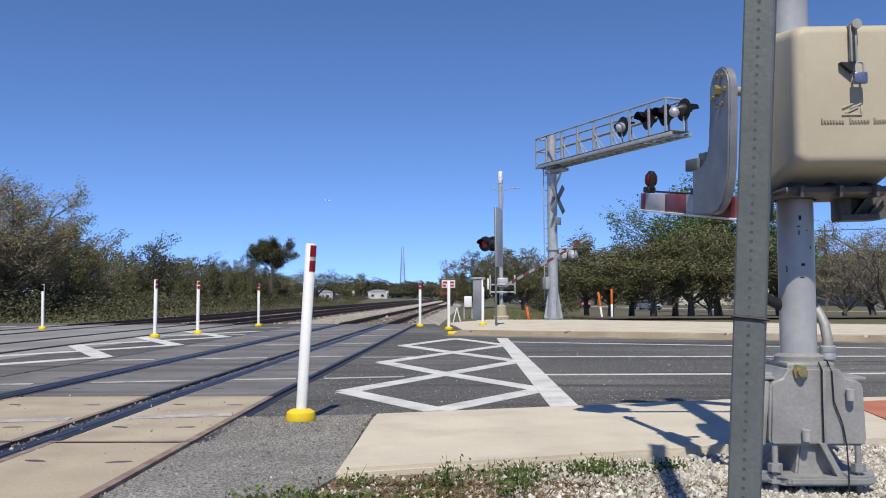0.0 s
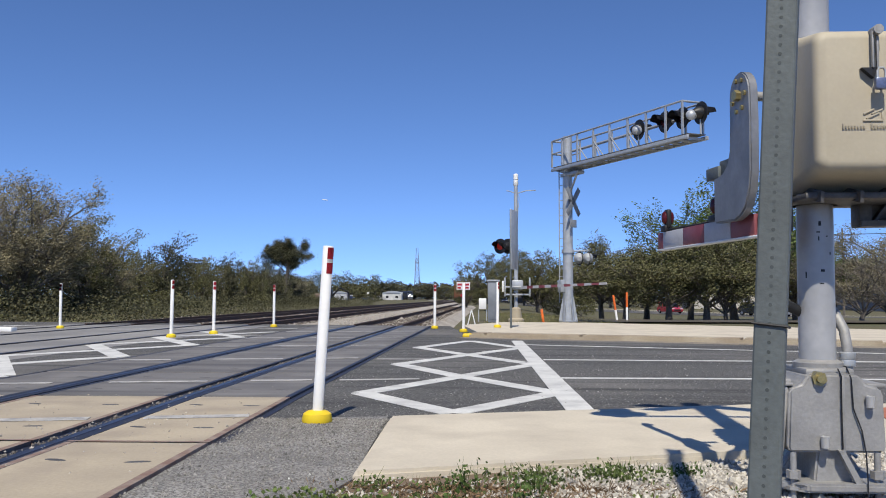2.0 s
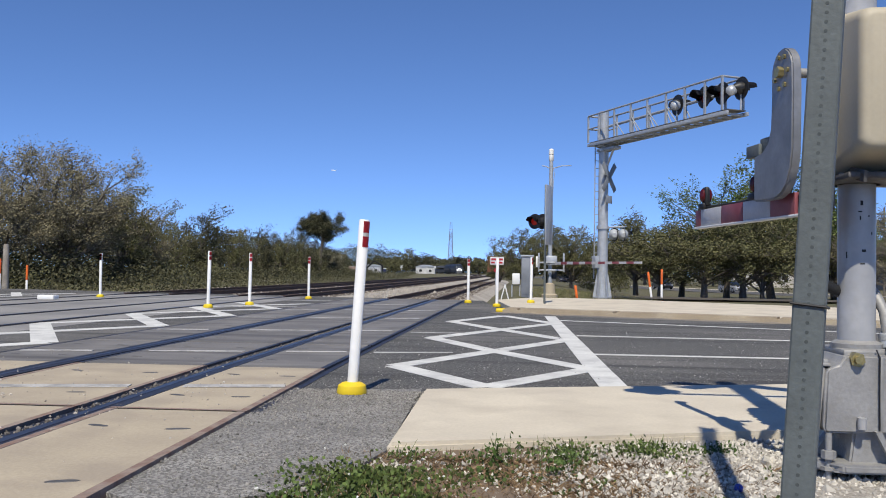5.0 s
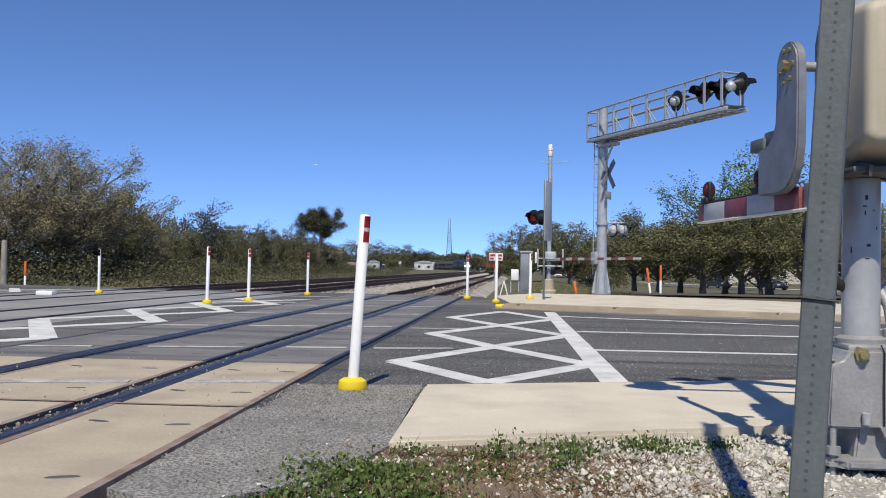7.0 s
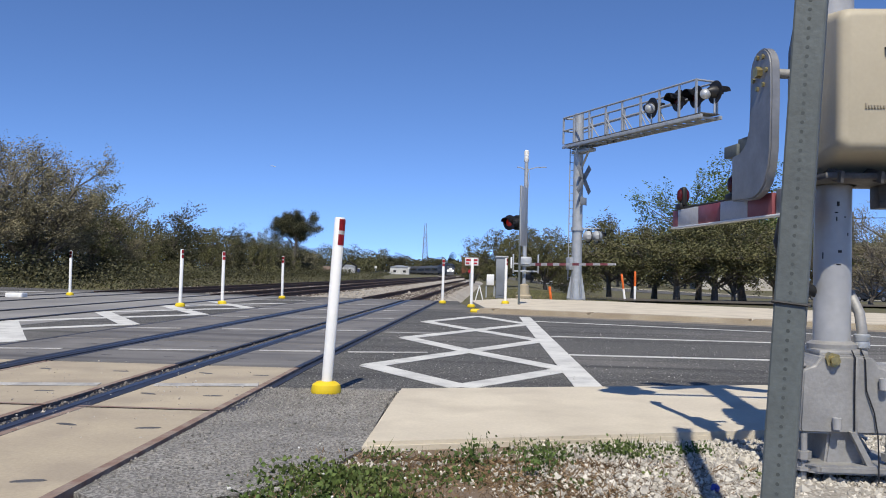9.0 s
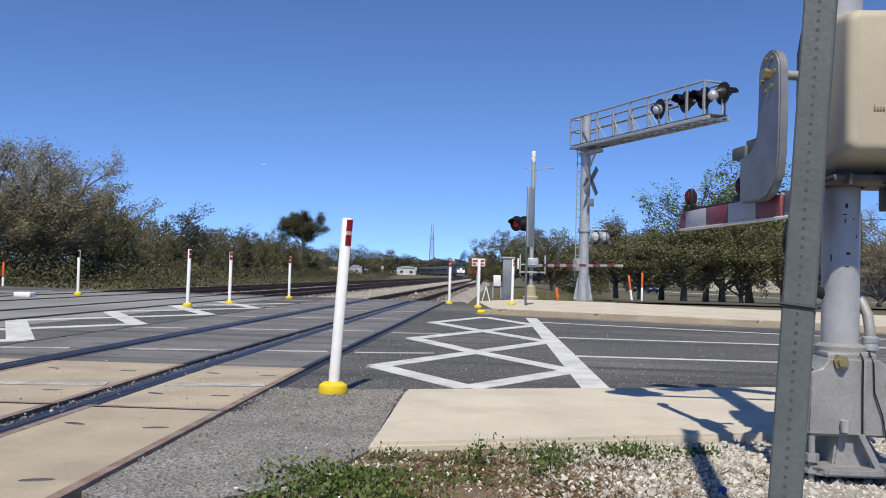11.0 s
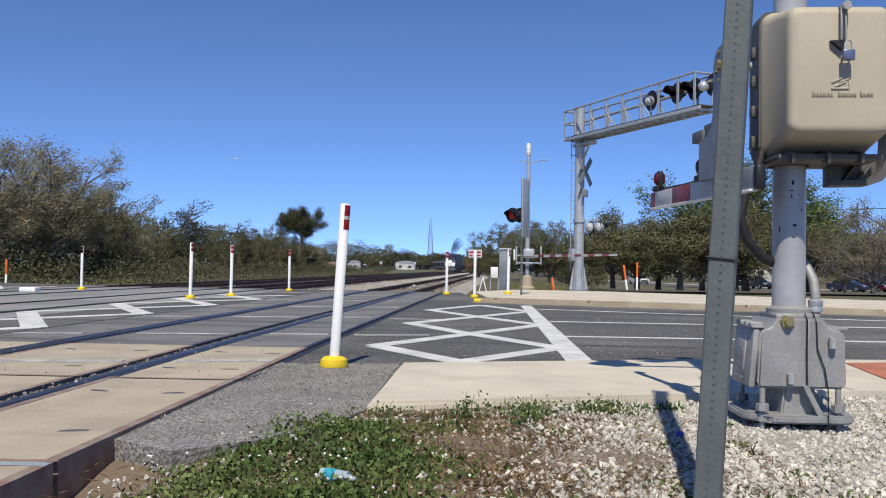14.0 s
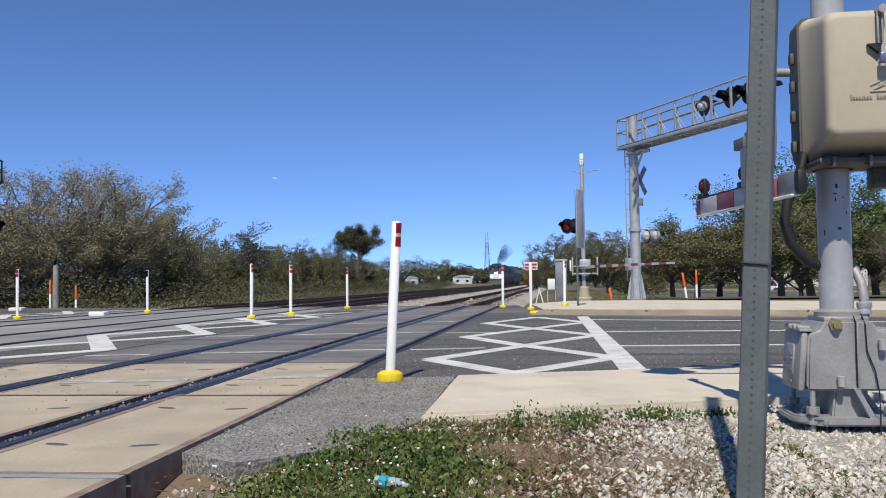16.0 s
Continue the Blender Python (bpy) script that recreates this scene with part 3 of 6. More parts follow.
for x, z in ((-0.055, 0.24), (0.145, 0.42)):
    bm = tube(B(), (x, -0.222, z - 0.015), (x, -0.222, z + 0.035), 0.018, 0.02, 12)
    tube(bm, (x, -0.222, z + 0.025), (x, -0.19, z + 0.025), 0.012)
    part("latch", bm, M["alu"], gate, "worn hex latch")
bm = tube(B(), (-0.07, -0.215, 0.53), (-0.07, -0.17, 0.53), 0.034, seg=6)
tube(bm, (-0.07, -0.235, 0.53), (-0.07, -0.17, 0.53), 0.018, seg=10)
part("clamp_bolt", bm, M["brass"], gate, "yellowed hex clamp bolt")
part("mast", tube(B(), (0, 0, 0.5), (0, 0, 4.6), 0.083, seg=32), M["alu"], gate, "silver-painted steel pipe mast")
for a, z, w, h in ((-95, 1.24, 0.012, 0.022), (-100, 1.2, 0.016, 0.006), (-99, 1.17, 0.006, 0.02), (-72, 1.18, 0.008, 0.006), (-88, 1.02, 0.018, 0.012), (-92, 0.96, 0.02, 0.006), (-140, 1.0, 0.006, 0.03), (-60, 1.1, 0.006, 0.014)):
    part("scuff", box(B(), (0.0828 * math.cos(radians(a)), 0.0828 * math.sin(radians(a)), z), (w, 0.003, h), 0.001, Matrix.Rotation(radians(a + 90), 4, "Z")), M["black"], gate, "dark chipped paint")
bm = lathe(B(), [(0.083, 0.56), (0.11, 0.562), (0.112, 0.59), (0.085, 0.605)], 28)
part("collar", bm, M["cast"], gate)
# conduit elbow behind the mast
bm = pipe(B(), [(0.13, -0.02, 0.56), (0.13, -0.02, 0.66), (0.125, 0.0, 0.74), (0.1, 0.04, 0.82), (0.06, 0.08, 0.88), (0.0, 0.11, 0.94)], 0.024, 12)
part("conduit", bm, M["cast"], gate, "grey flexible conduit elbow")
part("conduit_nut", lathe(B(), [(0.035, 0), (0.037, 0.01), (0.033, 0.03), (0.037, 0.035), (0.037, 0.06), (0.03, 0.065)], 16, pose(0.13, -0.02, 0.575)), M["galv"], gate, "bright conduit nut")
bm = pipe(B(), [(0.075, -0.14, 0.58), (0.07, -0.208, 0.53), (0.075, -0.21, 0.4), (0.11, -0.212, 0.3), (0.125, -0.215, 0.2), (0.115, -0.25, 0.08), (0.11, -0.262, 0.0)], 0.0035, 6)
pipe(bm, [(0.03, -0.16, 0.57), (0.024, -0.214, 0.54), (0.022, -0.214, 0.4), (0.024, -0.214, 0.22)], 0.0035, 6)
part("ground_wire", bm, M["black"], gate, "thin dark bonding wires")
# tan drive housing
def rounded(x0, x1, z0, z1, r, n=5):
    pts = []
    for cx, cz, a0 in ((x1 - r, z1 - r, 0), (x0 + r, z1 - r, 90), (x0 + r, z0 + r, 180), (x1 - r, z0 + r, 270)):
        pts += [(cx + r * math.cos(radians(a0 + 90 * i / n)), cz + r * math.sin(radians(a0 + 90 * i / n))) for i in range(n + 1)]
    return pts


def shell(bm, rings):
    """Skins a row of equal outlines, each (y, points), into a closed form."""
    loops = [[bm.verts.new((x, y, z)) for x, z in pts] for y, pts in rings]
    n = len(loops[0])
    for q, w in zip(loops, loops[1:]):
        for k in range(n):
            bm.faces.new((q[k], q[(k + 1) % n], w[(k + 1) % n], w[k]))
    bm.faces.new(loops[0])
    bm.faces.new(loops[-1][::-1])
    return bm


def lid(y, grow, r):
    """The lid's outline widens from its front towards its rim."""
    k = (y + 0.442) / 0.4
    return y, rounded(-0.145 - 0.006 * k - grow, 0.335 + 0.02 * k + grow, 1.44 - 0.085 * k - grow, 2.045 + 0.075 * k + grow, r)


hous = part("housing", shell(B(), [lid(-0.442, -0.035, 0.03), lid(-0.438, -0.018, 0.04), lid(-0.428, -0.007, 0.05), lid(-0.41, -0.001, 0.055), lid(-0.39, 0.0, 0.055), lid(-0.07, 0.0, 0.06), lid(-0.058, 0.008, 0.065), lid(-0.038, 0.008, 0.065)]), M["tan_box"], gate, "weathered tan fibreglass drive housing lid")
part("back_box", shell(B(), [(-0.037, rounded(-0.168, 0.37, 1.34, 2.135, 0.05)), (0.06, rounded(-0.18, 0.38, 1.35, 2.12, 0.05)), (0.2, rounded(-0.15, 0.36, 1.4, 2.06, 0.05))]), M["dark_cast"], gate, "dark grey gear case behind the housing")
for z in (1.46, 1.62, 1.78, 1.93):
    part("hinge_lug", box(B(), (-0.185, 0.02, z), (0.022, 0.05, 0.06), 0.006), M["dark_cast"], gate)
bm = box(B(), (0.1, -0.1, 1.345), (0.5, 0.42, 0.03), 0.01)
for x in (-0.09, 0.08, 0.24):
    box(bm, (x, -0.2, 1.365), (0.014, 0.3, 0.05), 0, Matrix.Rotation(radians(12), 4, "X"))
part("bracket", bm, M["dark_cast"], gate, "dark cast mounting bracket")
bm = tube(B(), (0, 0, 1.33), (0, 0, 1.4), 0.105, seg=24)
for x in (-0.09, 0.1):
    tube(bm, (x, -0.1, 1.345), (x, -0.1, 1.38), 0.03, seg=8)
part("clamp", bm, M["cast"], gate)
bm = box(B(), (0.106, -0.468, 1.955), (0.01, 0.018, 0.17), 0.003)
box(bm, (0.086, -0.468, 1.955), (0.008, 0.018, 0.16), 0.002)
tube(bm, (0.105, -0.43, 2.035), (0.105, -0.495, 2.035), 0.021, seg=14)
hasp = part("hasp", bm, M["cast"], gate, "dull hasp strap")
bm = prism(B(), [(-0.045, 0), (0.02, 0), (0.005, -0.045)], 0, 0.03, Matrix.Translation((0.085, -0.44, 1.875)) @ Matrix.Rotation(radians(90), 4, "X"))
part("staple", bm, M["black"], hasp)
lock = part("padlock", box(B(), (0.112, -0.49, 1.8), (0.056, 0.026, 0.05), 0.006), M["blue_steel"], gate, "small blue-grey padlock")
part("shackle", pipe(B(), [(0.096, -0.49, 1.82), (0.096, -0.49, 1.855), (0.103, -0.49, 1.868), (0.121, -0.49, 1.868), (0.128, -0.49, 1.855), (0.128, -0.49, 1.82)], 0.005, 8), M["galv"], lock)
# moulded maker's mark and unreadable lettering, as plain raised bars in the lid's own colour
bm = B()
for x, z, w, h, a in ((0.092, 1.652, 0.085, 0.007, 0), (0.075, 1.69, 0.05, 0.007, 25), (0.11, 1.69, 0.05, 0.007, 25), (0.092, 1.672, 0.06, 0.007, 25), (0.132, 1.67, 0.007, 0.035, 0)):
    box(bm, (x, -0.444, z), (w, 0.008, h), 0.001, Matrix.Rotation(radians(-a), 4, "Y"))
part("emblem", bm, M["tan_box"], hous, "moulded maker's emblem")
for x0, n in ((-0.034, 8), (0.086, 7), (0.188, 5)):
    for i in range(n):
        bm = box(B(), (x0 + 0.0125 * i, -0.444, 1.622 + (0.004 if i == 0 else 0)), (0.0085, 0.008, 0.024 if i == 0 else 0.014), 0.001)
        part("moulded_bar", bm, M["lettering"], hous)
# far-side flashers and crossbuck above, seen by their shadow
bm = tube(B(), (-0.75, 0.1, 3.02), (0.75, 0.1, 3.02), 0.03)
part("crossarm", bm, M["alu"], gate)


def lamp_head(t, m, lit=False, k=1.0, name="flasher"):
    """A round crossing light: black backboard, hood and red lens. It faces -y."""
    bm = lathe(B(), [(0.25 * k, 0), (0.25 * k, 0.012 * k), (0.13 * k, 0.02 * k)], 24, m @ Matrix.Rotation(radians(90), 4, "X"))
    head = part(name, bm, M["black"], t, "round black backboard with hood")
    bm = lathe(B(), [(0.14 * k, 0), (0.13 * k, -0.1 * k), (0.06 * k, -0.2 * k)], 20, m @ Matrix.Rotation(radians(90), 4, "X"))
    part("lamp_housing", bm, M["black"], head)
    bm = B()
    n = 14
    rows = []
    for j, yy in enumerate((0.0, -0.3 * k)):
        rows.append([bm.verts.new(m @ Vector((0.15 * k * math.cos(a), yy * (1 if math.sin(a) > 0.1 else 0.4), 0.15 * k * math.sin(a)))) for a in [radians(-25 + 230 * i / n) for i in range(n + 1)]])
    for i in range(n):
        bm.faces.new((rows[0][i], rows[0][i + 1], rows[1][i + 1], rows[1][i]))
    bmesh.ops.solidify(bm, geom=bm.faces[:], thickness=0.008)
    part("hood", bm, M["black"], head)
    bm = lathe(B(), [(0.125 * k, 0.015 * k), (0.12 * k, 0.03 * k), (0.06 * k, 0.05 * k), (0.01, 0.054 * k)], 20, m @ Matrix.Rotation(radians(90), 4, "X"))
    part("lens", bm, M["lens_lit"] if lit else M["lens"], head, "red glass lens")
    return head


for x in (-0.68, 0.68):
    lamp_head(gate, pose(x, 0.25, 2.98, 0, 0, 180), False, 0.85)
for a in (45, -45):
    part("crossbuck", box(B(), (0, 0.12, 3.9), (1.22, 0.01, 0.23), 0.002, Matrix.Rotation(radians(a), 4, "Y")), M["white_sheet"], gate, "white crossbuck board")
# black cable loop from arm to mast
bm = pipe(B(), [(-0.15, -0.05, 1.42), (-0.18, -0.06, 1.3), (-0.245, -0.06, 1.17), (-0.265, -0.06, 1.06), (-0.235, -0.05, 0.95), (-0.15, -0.02, 0.86), (-0.03, 0.02, 0.81)], 0.027, 12)
part("cable_loop", bm, M["hose"], gate, "thick black cable loop")
# counterweight plate on the other side of the drive
bm = prism(B(), [(0.18, 1.224), (0.37, 1.228), (0.43, 1.25), (0.475, 1.3), (0.5, 1.37), (0.505, 1.5), (0.46, 1.5), (0.455, 1.38), (0.435, 1.32), (0.4, 1.275), (0.36, 1.256), (0.18, 1.25)], -0.02, 0.1, Matrix.Rotation(radians(90), 4, "X"))
# a grey-tan part: the darker metal stands in for its shade
part("counter_lever", bm, M["dark_cast"], gate, "rounded grey-tan counterweight lever with shade put into its colour")
bm = box(B(), (0.205, -0.03, 1.29), (0.06, 0.1, 0.12), 0.006)
box(bm, (0.33, -0.02, 1.31), (0.2, 0.02, 0.1), 0.004)
for x in (0.29, 0.36):
    box(bm, (x, -0.04, 1.3), (0.012, 0.06, 0.13), 0, Matrix.Rotation(radians(38), 4, "Y"))
part("counterweight", bm, M["dark_cast"], gate, "dark ribbed counterweight bracket")

# the moving arm: it turns about the drive shaft
HUB = Vector((1.02, 4.33, 1.818))
SWING = Matrix.Translation(HUB) @ Matrix.Rotation(radians(10), 4, "Z")
arm = thing("gate_arm", "short red and white striped gate arm being lowered", "gate arm", SWING)
crank = thing("arm_lever", "bolted grey aluminium lever that carries the gate arm", "gate lever", SWING)
outline = [(0.1 * math.cos(a), 0.11 * math.sin(a)) for a in [radians(-4 + 18.8 * i) for i in range(11)]]
outline += [(-0.104, -0.12), (-0.1, -0.36), (-0.085, -0.44), (-0.05, -0.51), (0.0, -0.55), (0.06, -0.568), (0.28, -0.565), (0.28, -0.345), (0.19, -0.335), (0.135, -0.3), (0.108, -0.24), (0.1, -0.12)]
YZ = Matrix(((0, 0, 1, 0), (1, 0, 0, 0), (0, 1, 0, 0), (0, 0, 0, 1)))
bm = prism(B(), outline, -0.025, 0.02, YZ)
bmesh.ops.bevel(bm, geom=bm.edges[:], offset=0.007, segments=2, affect="EDGES")
lever = part("lever", bm, material("lever_aluminium", (0.27, 0.275, 0.285), 0.42, metal=0.35, scale=6, fine=40, bump=0.08, amount=0.2), crank, "curved bright aluminium lever")
bm = tube(B(), (-0.03, 0, 0), (0.13, 0, 0), 0.022, seg=12)
part("shaft", bm, M["cast"], lever)
part("shaft_nut", tube(B(), (-0.05, 0, 0), (-0.02, 0, 0), 0.026, seg=6), M["brass"], lever, "yellowed shaft nut")
for a in (70, 120, 180, -20, 235, 290):
    bm = tube(B(), (-0.035, 0.062 * math.cos(radians(a)), 0.075 * math.sin(radians(a))), (0.03, 0.062 * math.cos(radians(a)), 0.075 * math.sin(radians(a))), 0.011, seg=6)
    part("bolt", bm, M["brass"], lever, "yellowed bolt")
bm = box(B(), (0.03, 0.3, -0.318), (0.11, 0.14, 0.06), 0.006)
box(bm, (0.04, 0.17, -0.3), (0.1, 0.16, 0.07), 0.006)
part("bracket", bm, M["post_grey"], crank, "grey clamp bracket")
for i, (y0, y1, mat) in enumerate(((0.0, 0.245, "faded_shaded_red"), (0.245, 0.55, "faded_shaded_white"), (0.55, 0.83, "faded_shaded_red"), (0.83, 1.12, "faded_shaded_white"), (1.12, 1.2, "faded_shaded_red"))):
    part("stripe", box(B(), (0.055, (y0 + y1) / 2, -0.592), (0.03, y1 - y0 - 0.002, 0.102 - 0.002 * i), 0.003), M[mat], arm, "white reflective stripe" if "white" in mat else "dark red reflective stripe")
part("edge_strip", box(B(), (0.055, 0.5, -0.646), (0.045, 1.4, 0.01), 0.002), M["white_plastic"], arm)
part("lamp_cable", pipe(B(), [(0.055, 0.4, -0.53), (0.055, 0.6, -0.538), (0.055, 0.85, -0.535), (0.055, 1.06, -0.532)], 0.006, 6), M["black"], arm)
part("tail_bar", box(B(), (0.07, -0.11, -0.585), (0.04, 0.2, 0.12), 0.01), M["cab_grey"], arm, "grey steel arm tail")
part("tail_end", box(B(), (0.07, -0.23, -0.585), (0.05, 0.05, 0.12), 0.015), M["black"], arm, "black tail end")
for yy in (0.42, 1.08):
    bm = box(B(), (0.055, yy + 0.02, -0.525), (0.05, 0.08, 0.035), 0.008)
    box(bm, (0.055, yy, -0.47), (0.03, 0.06, 0.11), 0.012)
    lb = part("arm_light", bm, M["black"], arm, "small black arm light")
    for sx in (-1, 1):
        part("lens", lathe(B(), [(0.028, 0), (0.028, 0.012), (0.02, 0.02), (0.006, 0.024)], 16, Matrix.Translation((0.055 + sx * 0.012, yy, -0.465)) @ Matrix.Rotation(radians(90 * sx), 4, "Y") @ Matrix.Diagonal((1.35, 0.8, 1, 1))), M["lens"], lb, "red lens")

# ---- leaning sign post right before the camera ----
post = thing("sign_post", "grey perforated zinc sign post leaning slightly", "sign post", Matrix.Translation((0.553, 2.69, -0.05)) @ Matrix.Rotation(radians(3.2), 4, "Y") @ Matrix.Rotation(radians(-24), 4, "Z"))
bm = B()
uo = [(-0.041, 0.04), (-0.041, -0.004), (-0.036, -0.008), (0.036, -0.008), (0.041, -0.004), (0.041, 0.04), (0.036, 0.04), (0.036, -0.003), (-0.036, -0.003), (-0.036, 0.04)]
prism(bm, uo, 0, 3.8)
part("channel", bm, M["post_grey"], post, smooth=False)
hole = finish(tube(B(), (0.0, -0.0086, 0.0), (0.0, -0.0078, 0.0), 0.0052, seg=8), material("post_hole", (0.085, 0.1, 0.1), 0.8, bump=0))
for i in range(146):
    h = new("hole", hole)
    h.parent = post
    h.location = (0, 0, 0.06 + i * 0.0254)
bm = pipe(B(), [(-0.045, 0.042, 0.87), (-0.045, -0.012, 0.872), (0.045, -0.012, 0.868), (0.046, 0.04, 0.865)], 0.004, 6)
part("tie_band", bm, M["black"], post, "thin dark wire tie")


# ---- cantilever signal bridge ----
U = Matrix.Translation((2.8, 32.4, 0.03)) @ Matrix.Rotation(math.atan2(-0.892, 0.453), 4, "Z")
can = thing("cantilever_signal", "grey steel cantilever signal bridge with railed walkway and flashers", "railway signal", U)
bm = tube(B(), (0, 0, 0.3), (0, 0, 6.75), 0.19, 0.17, 20)
part("mast", bm, M["galv"], can)
bm = B()
tube(bm, (0, 0, 0.0), (0, 0, 0.06), 0.34, seg=16)
tube(bm, (0, 0, 0.05), (0, 0, 0.5), 0.24, 0.2, 16)
part("foot", bm, M["galv"], can)
for a in range(0, 360, 60):
    bm = B()
    prism(bm, [(0.15, 0.05), (0.34, 0.05), (0.2, 0.9), (0.15, 0.9)], -0.012, 0.012, Matrix.Rotation(radians(a), 4, "Z") @ Matrix.Rotation(radians(90), 4, "X"))
    part("fin", bm, M["galv"], can)
bm = B()
for y in (-0.36, 0.36):
    box(bm, (3.3, y, 5.56), (7.6, 0.07, 0.11), 0.01)
for i in range(18):
    box(bm, (-0.42 + i * 0.43, 0, 5.55), (0.06, 0.7, 0.06))
part("deck_frame", bm, M["galv"], can)
part("grating", box(B(), (3.3, 0, 5.655), (7.5, 0.66, 0.025)), material("walkway_grating", (0.2, 0.2, 0.2), 0.6, metal=0.4, fine=60), can, "dark walkway grating")
for y in (-0.38, 0.38):
    part("top_rail", tube(B(), (-0.45, y, 6.62), (6.87, y, 6.64), 0.034, seg=8), M["galv"], can)
    for x in (-0.45, 0.25, 1.25, 2.25, 3.2, 4.2, 5.15, 6.1, 6.87):
        part("railing_post", box(B(), (x, y, 6.14), (0.07, 0.045, 0.96)), M["galv"], can)
    for i in range(4):
        part("brace", tube(B(), (1.3 + 0.97 * i, y, 6.2), (1.75 + 0.97 * i, y * 0.8, 5.65), 0.02, seg=6), M["galv"], can)
    part("mid_rail", tube(B(), (-0.45, y, 6.15), (0.25, y, 6.15), 0.026, seg=8), M["galv"], can)
for x, z in ((-0.45, 6.62), (-0.45, 6.15), (6.87, 6.64)):
    part("end_rail", tube(B(), (x, -0.38, z), (x, 0.38, z), 0.034, seg=8), M["galv"], can)
part("service_pipe", tube(B(), (0.2, 0.1, 6.2), (6.9, 0.15, 6.28), 0.05, seg=8), M["galv"], can, "grey conduit pipe along the walkway")
bm = B()
for z in (5.3, 5.45):
    tube(bm, (0, 0, z), (0, 0, z + 0.08), 0.26, seg=20)
box(bm, (0.45, 0, 5.35), (0.9, 0.3, 0.12), 0.02)
tube(bm, (0.1, 0, 4.6), (0.75, 0, 5.45), 0.04)
part("clamp", bm, M["galv"], can)
bm = B()
for dx in (-0.06, 0.18):
    tube(bm, (-0.32, dx - 0.1, 0.7), (-0.32, dx - 0.1, 5.6), 0.02, seg=6)
for i in range(17):
    tube(bm, (-0.32, -0.16, 0.8 + 0.28 * i), (-0.32, 0.08, 0.8 + 0.28 * i), 0.012, seg=6)
part("ladder", bm, M["galv"], can)
RZ = Matrix.Rotation(-math.atan2(-0.892, 0.453), 4, "Z")
for s, rz, yy in ((5.6, -68, 0.0), (6.3, -68, 0.1), (4.2, 112, 0.05), (7.1, 112, 0.1)):
    h = lamp_head(can, Matrix.Translation((s, yy, 6.28)) @ RZ @ Matrix.Rotation(radians(rz), 4, "Z"), False, 1.35)
    part("lamp_stem", tube(B(), (s, yy, 5.66), (s, yy, 6.1), 0.03), M["galv"], h)
for s in (4.45, 7.05):
    part("reflector_back", lathe(B(), [(0.16, 0), (0.15, 0.06), (0.08, 0.12), (0.02, 0.14)], 18, Matrix.Translation((s, -0.2, 6.2)) @ RZ @ Matrix.Rotation(radians(80), 4, "X")), M["galv"], can, "pale lamp casing seen from behind")
for a in (50, -50):
    part("crossbuck", box(B(), (0, 0, 0), (1.25, 0.012, 0.22), 0.002, Matrix.Translation((0.3, 0.05, 4.35)) @ RZ @ Matrix.Rotation(radians(52), 4, "Z") @ Matrix.Rotation(radians(a), 4, "Y")), M["cab_grey"], can, "crossbuck board seen from behind")
part("count_plate", box(B(), (0.3, 0.05, 3.55), (0.4, 0.02, 0.28), 0.004, RZ @ Matrix.Rotation(radians(52), 4, "Z")), M["cab_grey"], can)
bm = tube(B(), (0, 0, 2.5), (0, 0, 2.62), 0.23, seg=20)
tube(bm, (0.1, 0.1, 2.56), (0.55, 0.55, 2.58), 0.025)
part("lamp_bracket", bm, M["galv"], can)
for k, rz in ((0.35, 115), (0.62, 100)):
    lamp_head(can, Matrix.Translation((k * 0.75, k * 0.9, 2.3)) @ RZ @ Matrix.Rotation(radians(rz), 4, "Z"), False, 1.0)
    part("lamp_back", lathe(B(), [(0.2, 0), (0.19, 0.07), (0.08, 0.18)], 16, Matrix.Translation((k * 0.75 + 0.03, k * 0.9 - 0.03, 2.3)) @ RZ @ Matrix.Rotation(radians(100), 4, "X")), M["galv"], can)
part("junction_box", box(B(), (-0.05, -0.26, 1.3), (0.25, 0.16, 0.45), 0.02), M["galv"], can)

# ---- far gate with its signal pole ----
far = thing("far_crossing_gate", "grey signal pole with gate drive and red flashers", "crossing gate", pose(0.95, 33.3, 0))
part("pole", tube(B(), (0, 0, 0.1), (0, 0, 5.1), 0.08, 0.07, 16), M["galv"], far)
part("top_unit", lathe(B(), [(0.075, 5.1), (0.09, 5.12), (0.09, 5.3), (0.075, 5.31), (0.075, 5.33), (0.09, 5.34), (0.09, 5.52), (0.05, 5.56)], 14), M["white_plastic"], far, "white cylindrical pole-top unit")
bm = pipe(B(), [(-0.35, 0, 4.92), (-0.2, 0, 4.9), (0, 0, 4.8), (0.15, 0, 4.85), (0.4, 0, 4.92), (0.75, 0, 4.93)], 0.018, 6)
pipe(bm, [(0.07, -0.05, 4.85), (0.12, -0.08, 4.6), (0.08, -0.08, 4.2), (0.05, -0.08, 3.2)], 0.012, 6)
part("bracket_arm", bm, M["galv"], far)
bm = box(B(), (0.05, 0, 1.38), (0.42, 0.4, 0.36), 0.05)
part("drive", bm, M["galv"], far, "pale grey gate drive box")
bm = B()
for x in (-0.42, 0.5):
    box(bm, (x, -0.15, 1.3), (0.05, 0.3, 0.7), 0.01)
box(bm, (0.04, -0.2, 1.02), (0.95, 0.08, 0.06), 0.01)
box(bm, (0.04, -0.2, 1.3), (0.95, 0.05, 0.05), 0.01)
part("frame", bm, M["galv"], far, "pale guard frame")
part("pole_base", lathe(B(), [(0.3, 0), (0.3, 0.1), (0.22, 0.15), (0.18, 0.5), (0.1, 0.55)], 10), M["curb"], far, "concrete-coloured pole base")
part("dark_drive", box(B(), (0.1, 0.1, 0.85), (0.3, 0.3, 0.3), 0.03), M["black"], far)
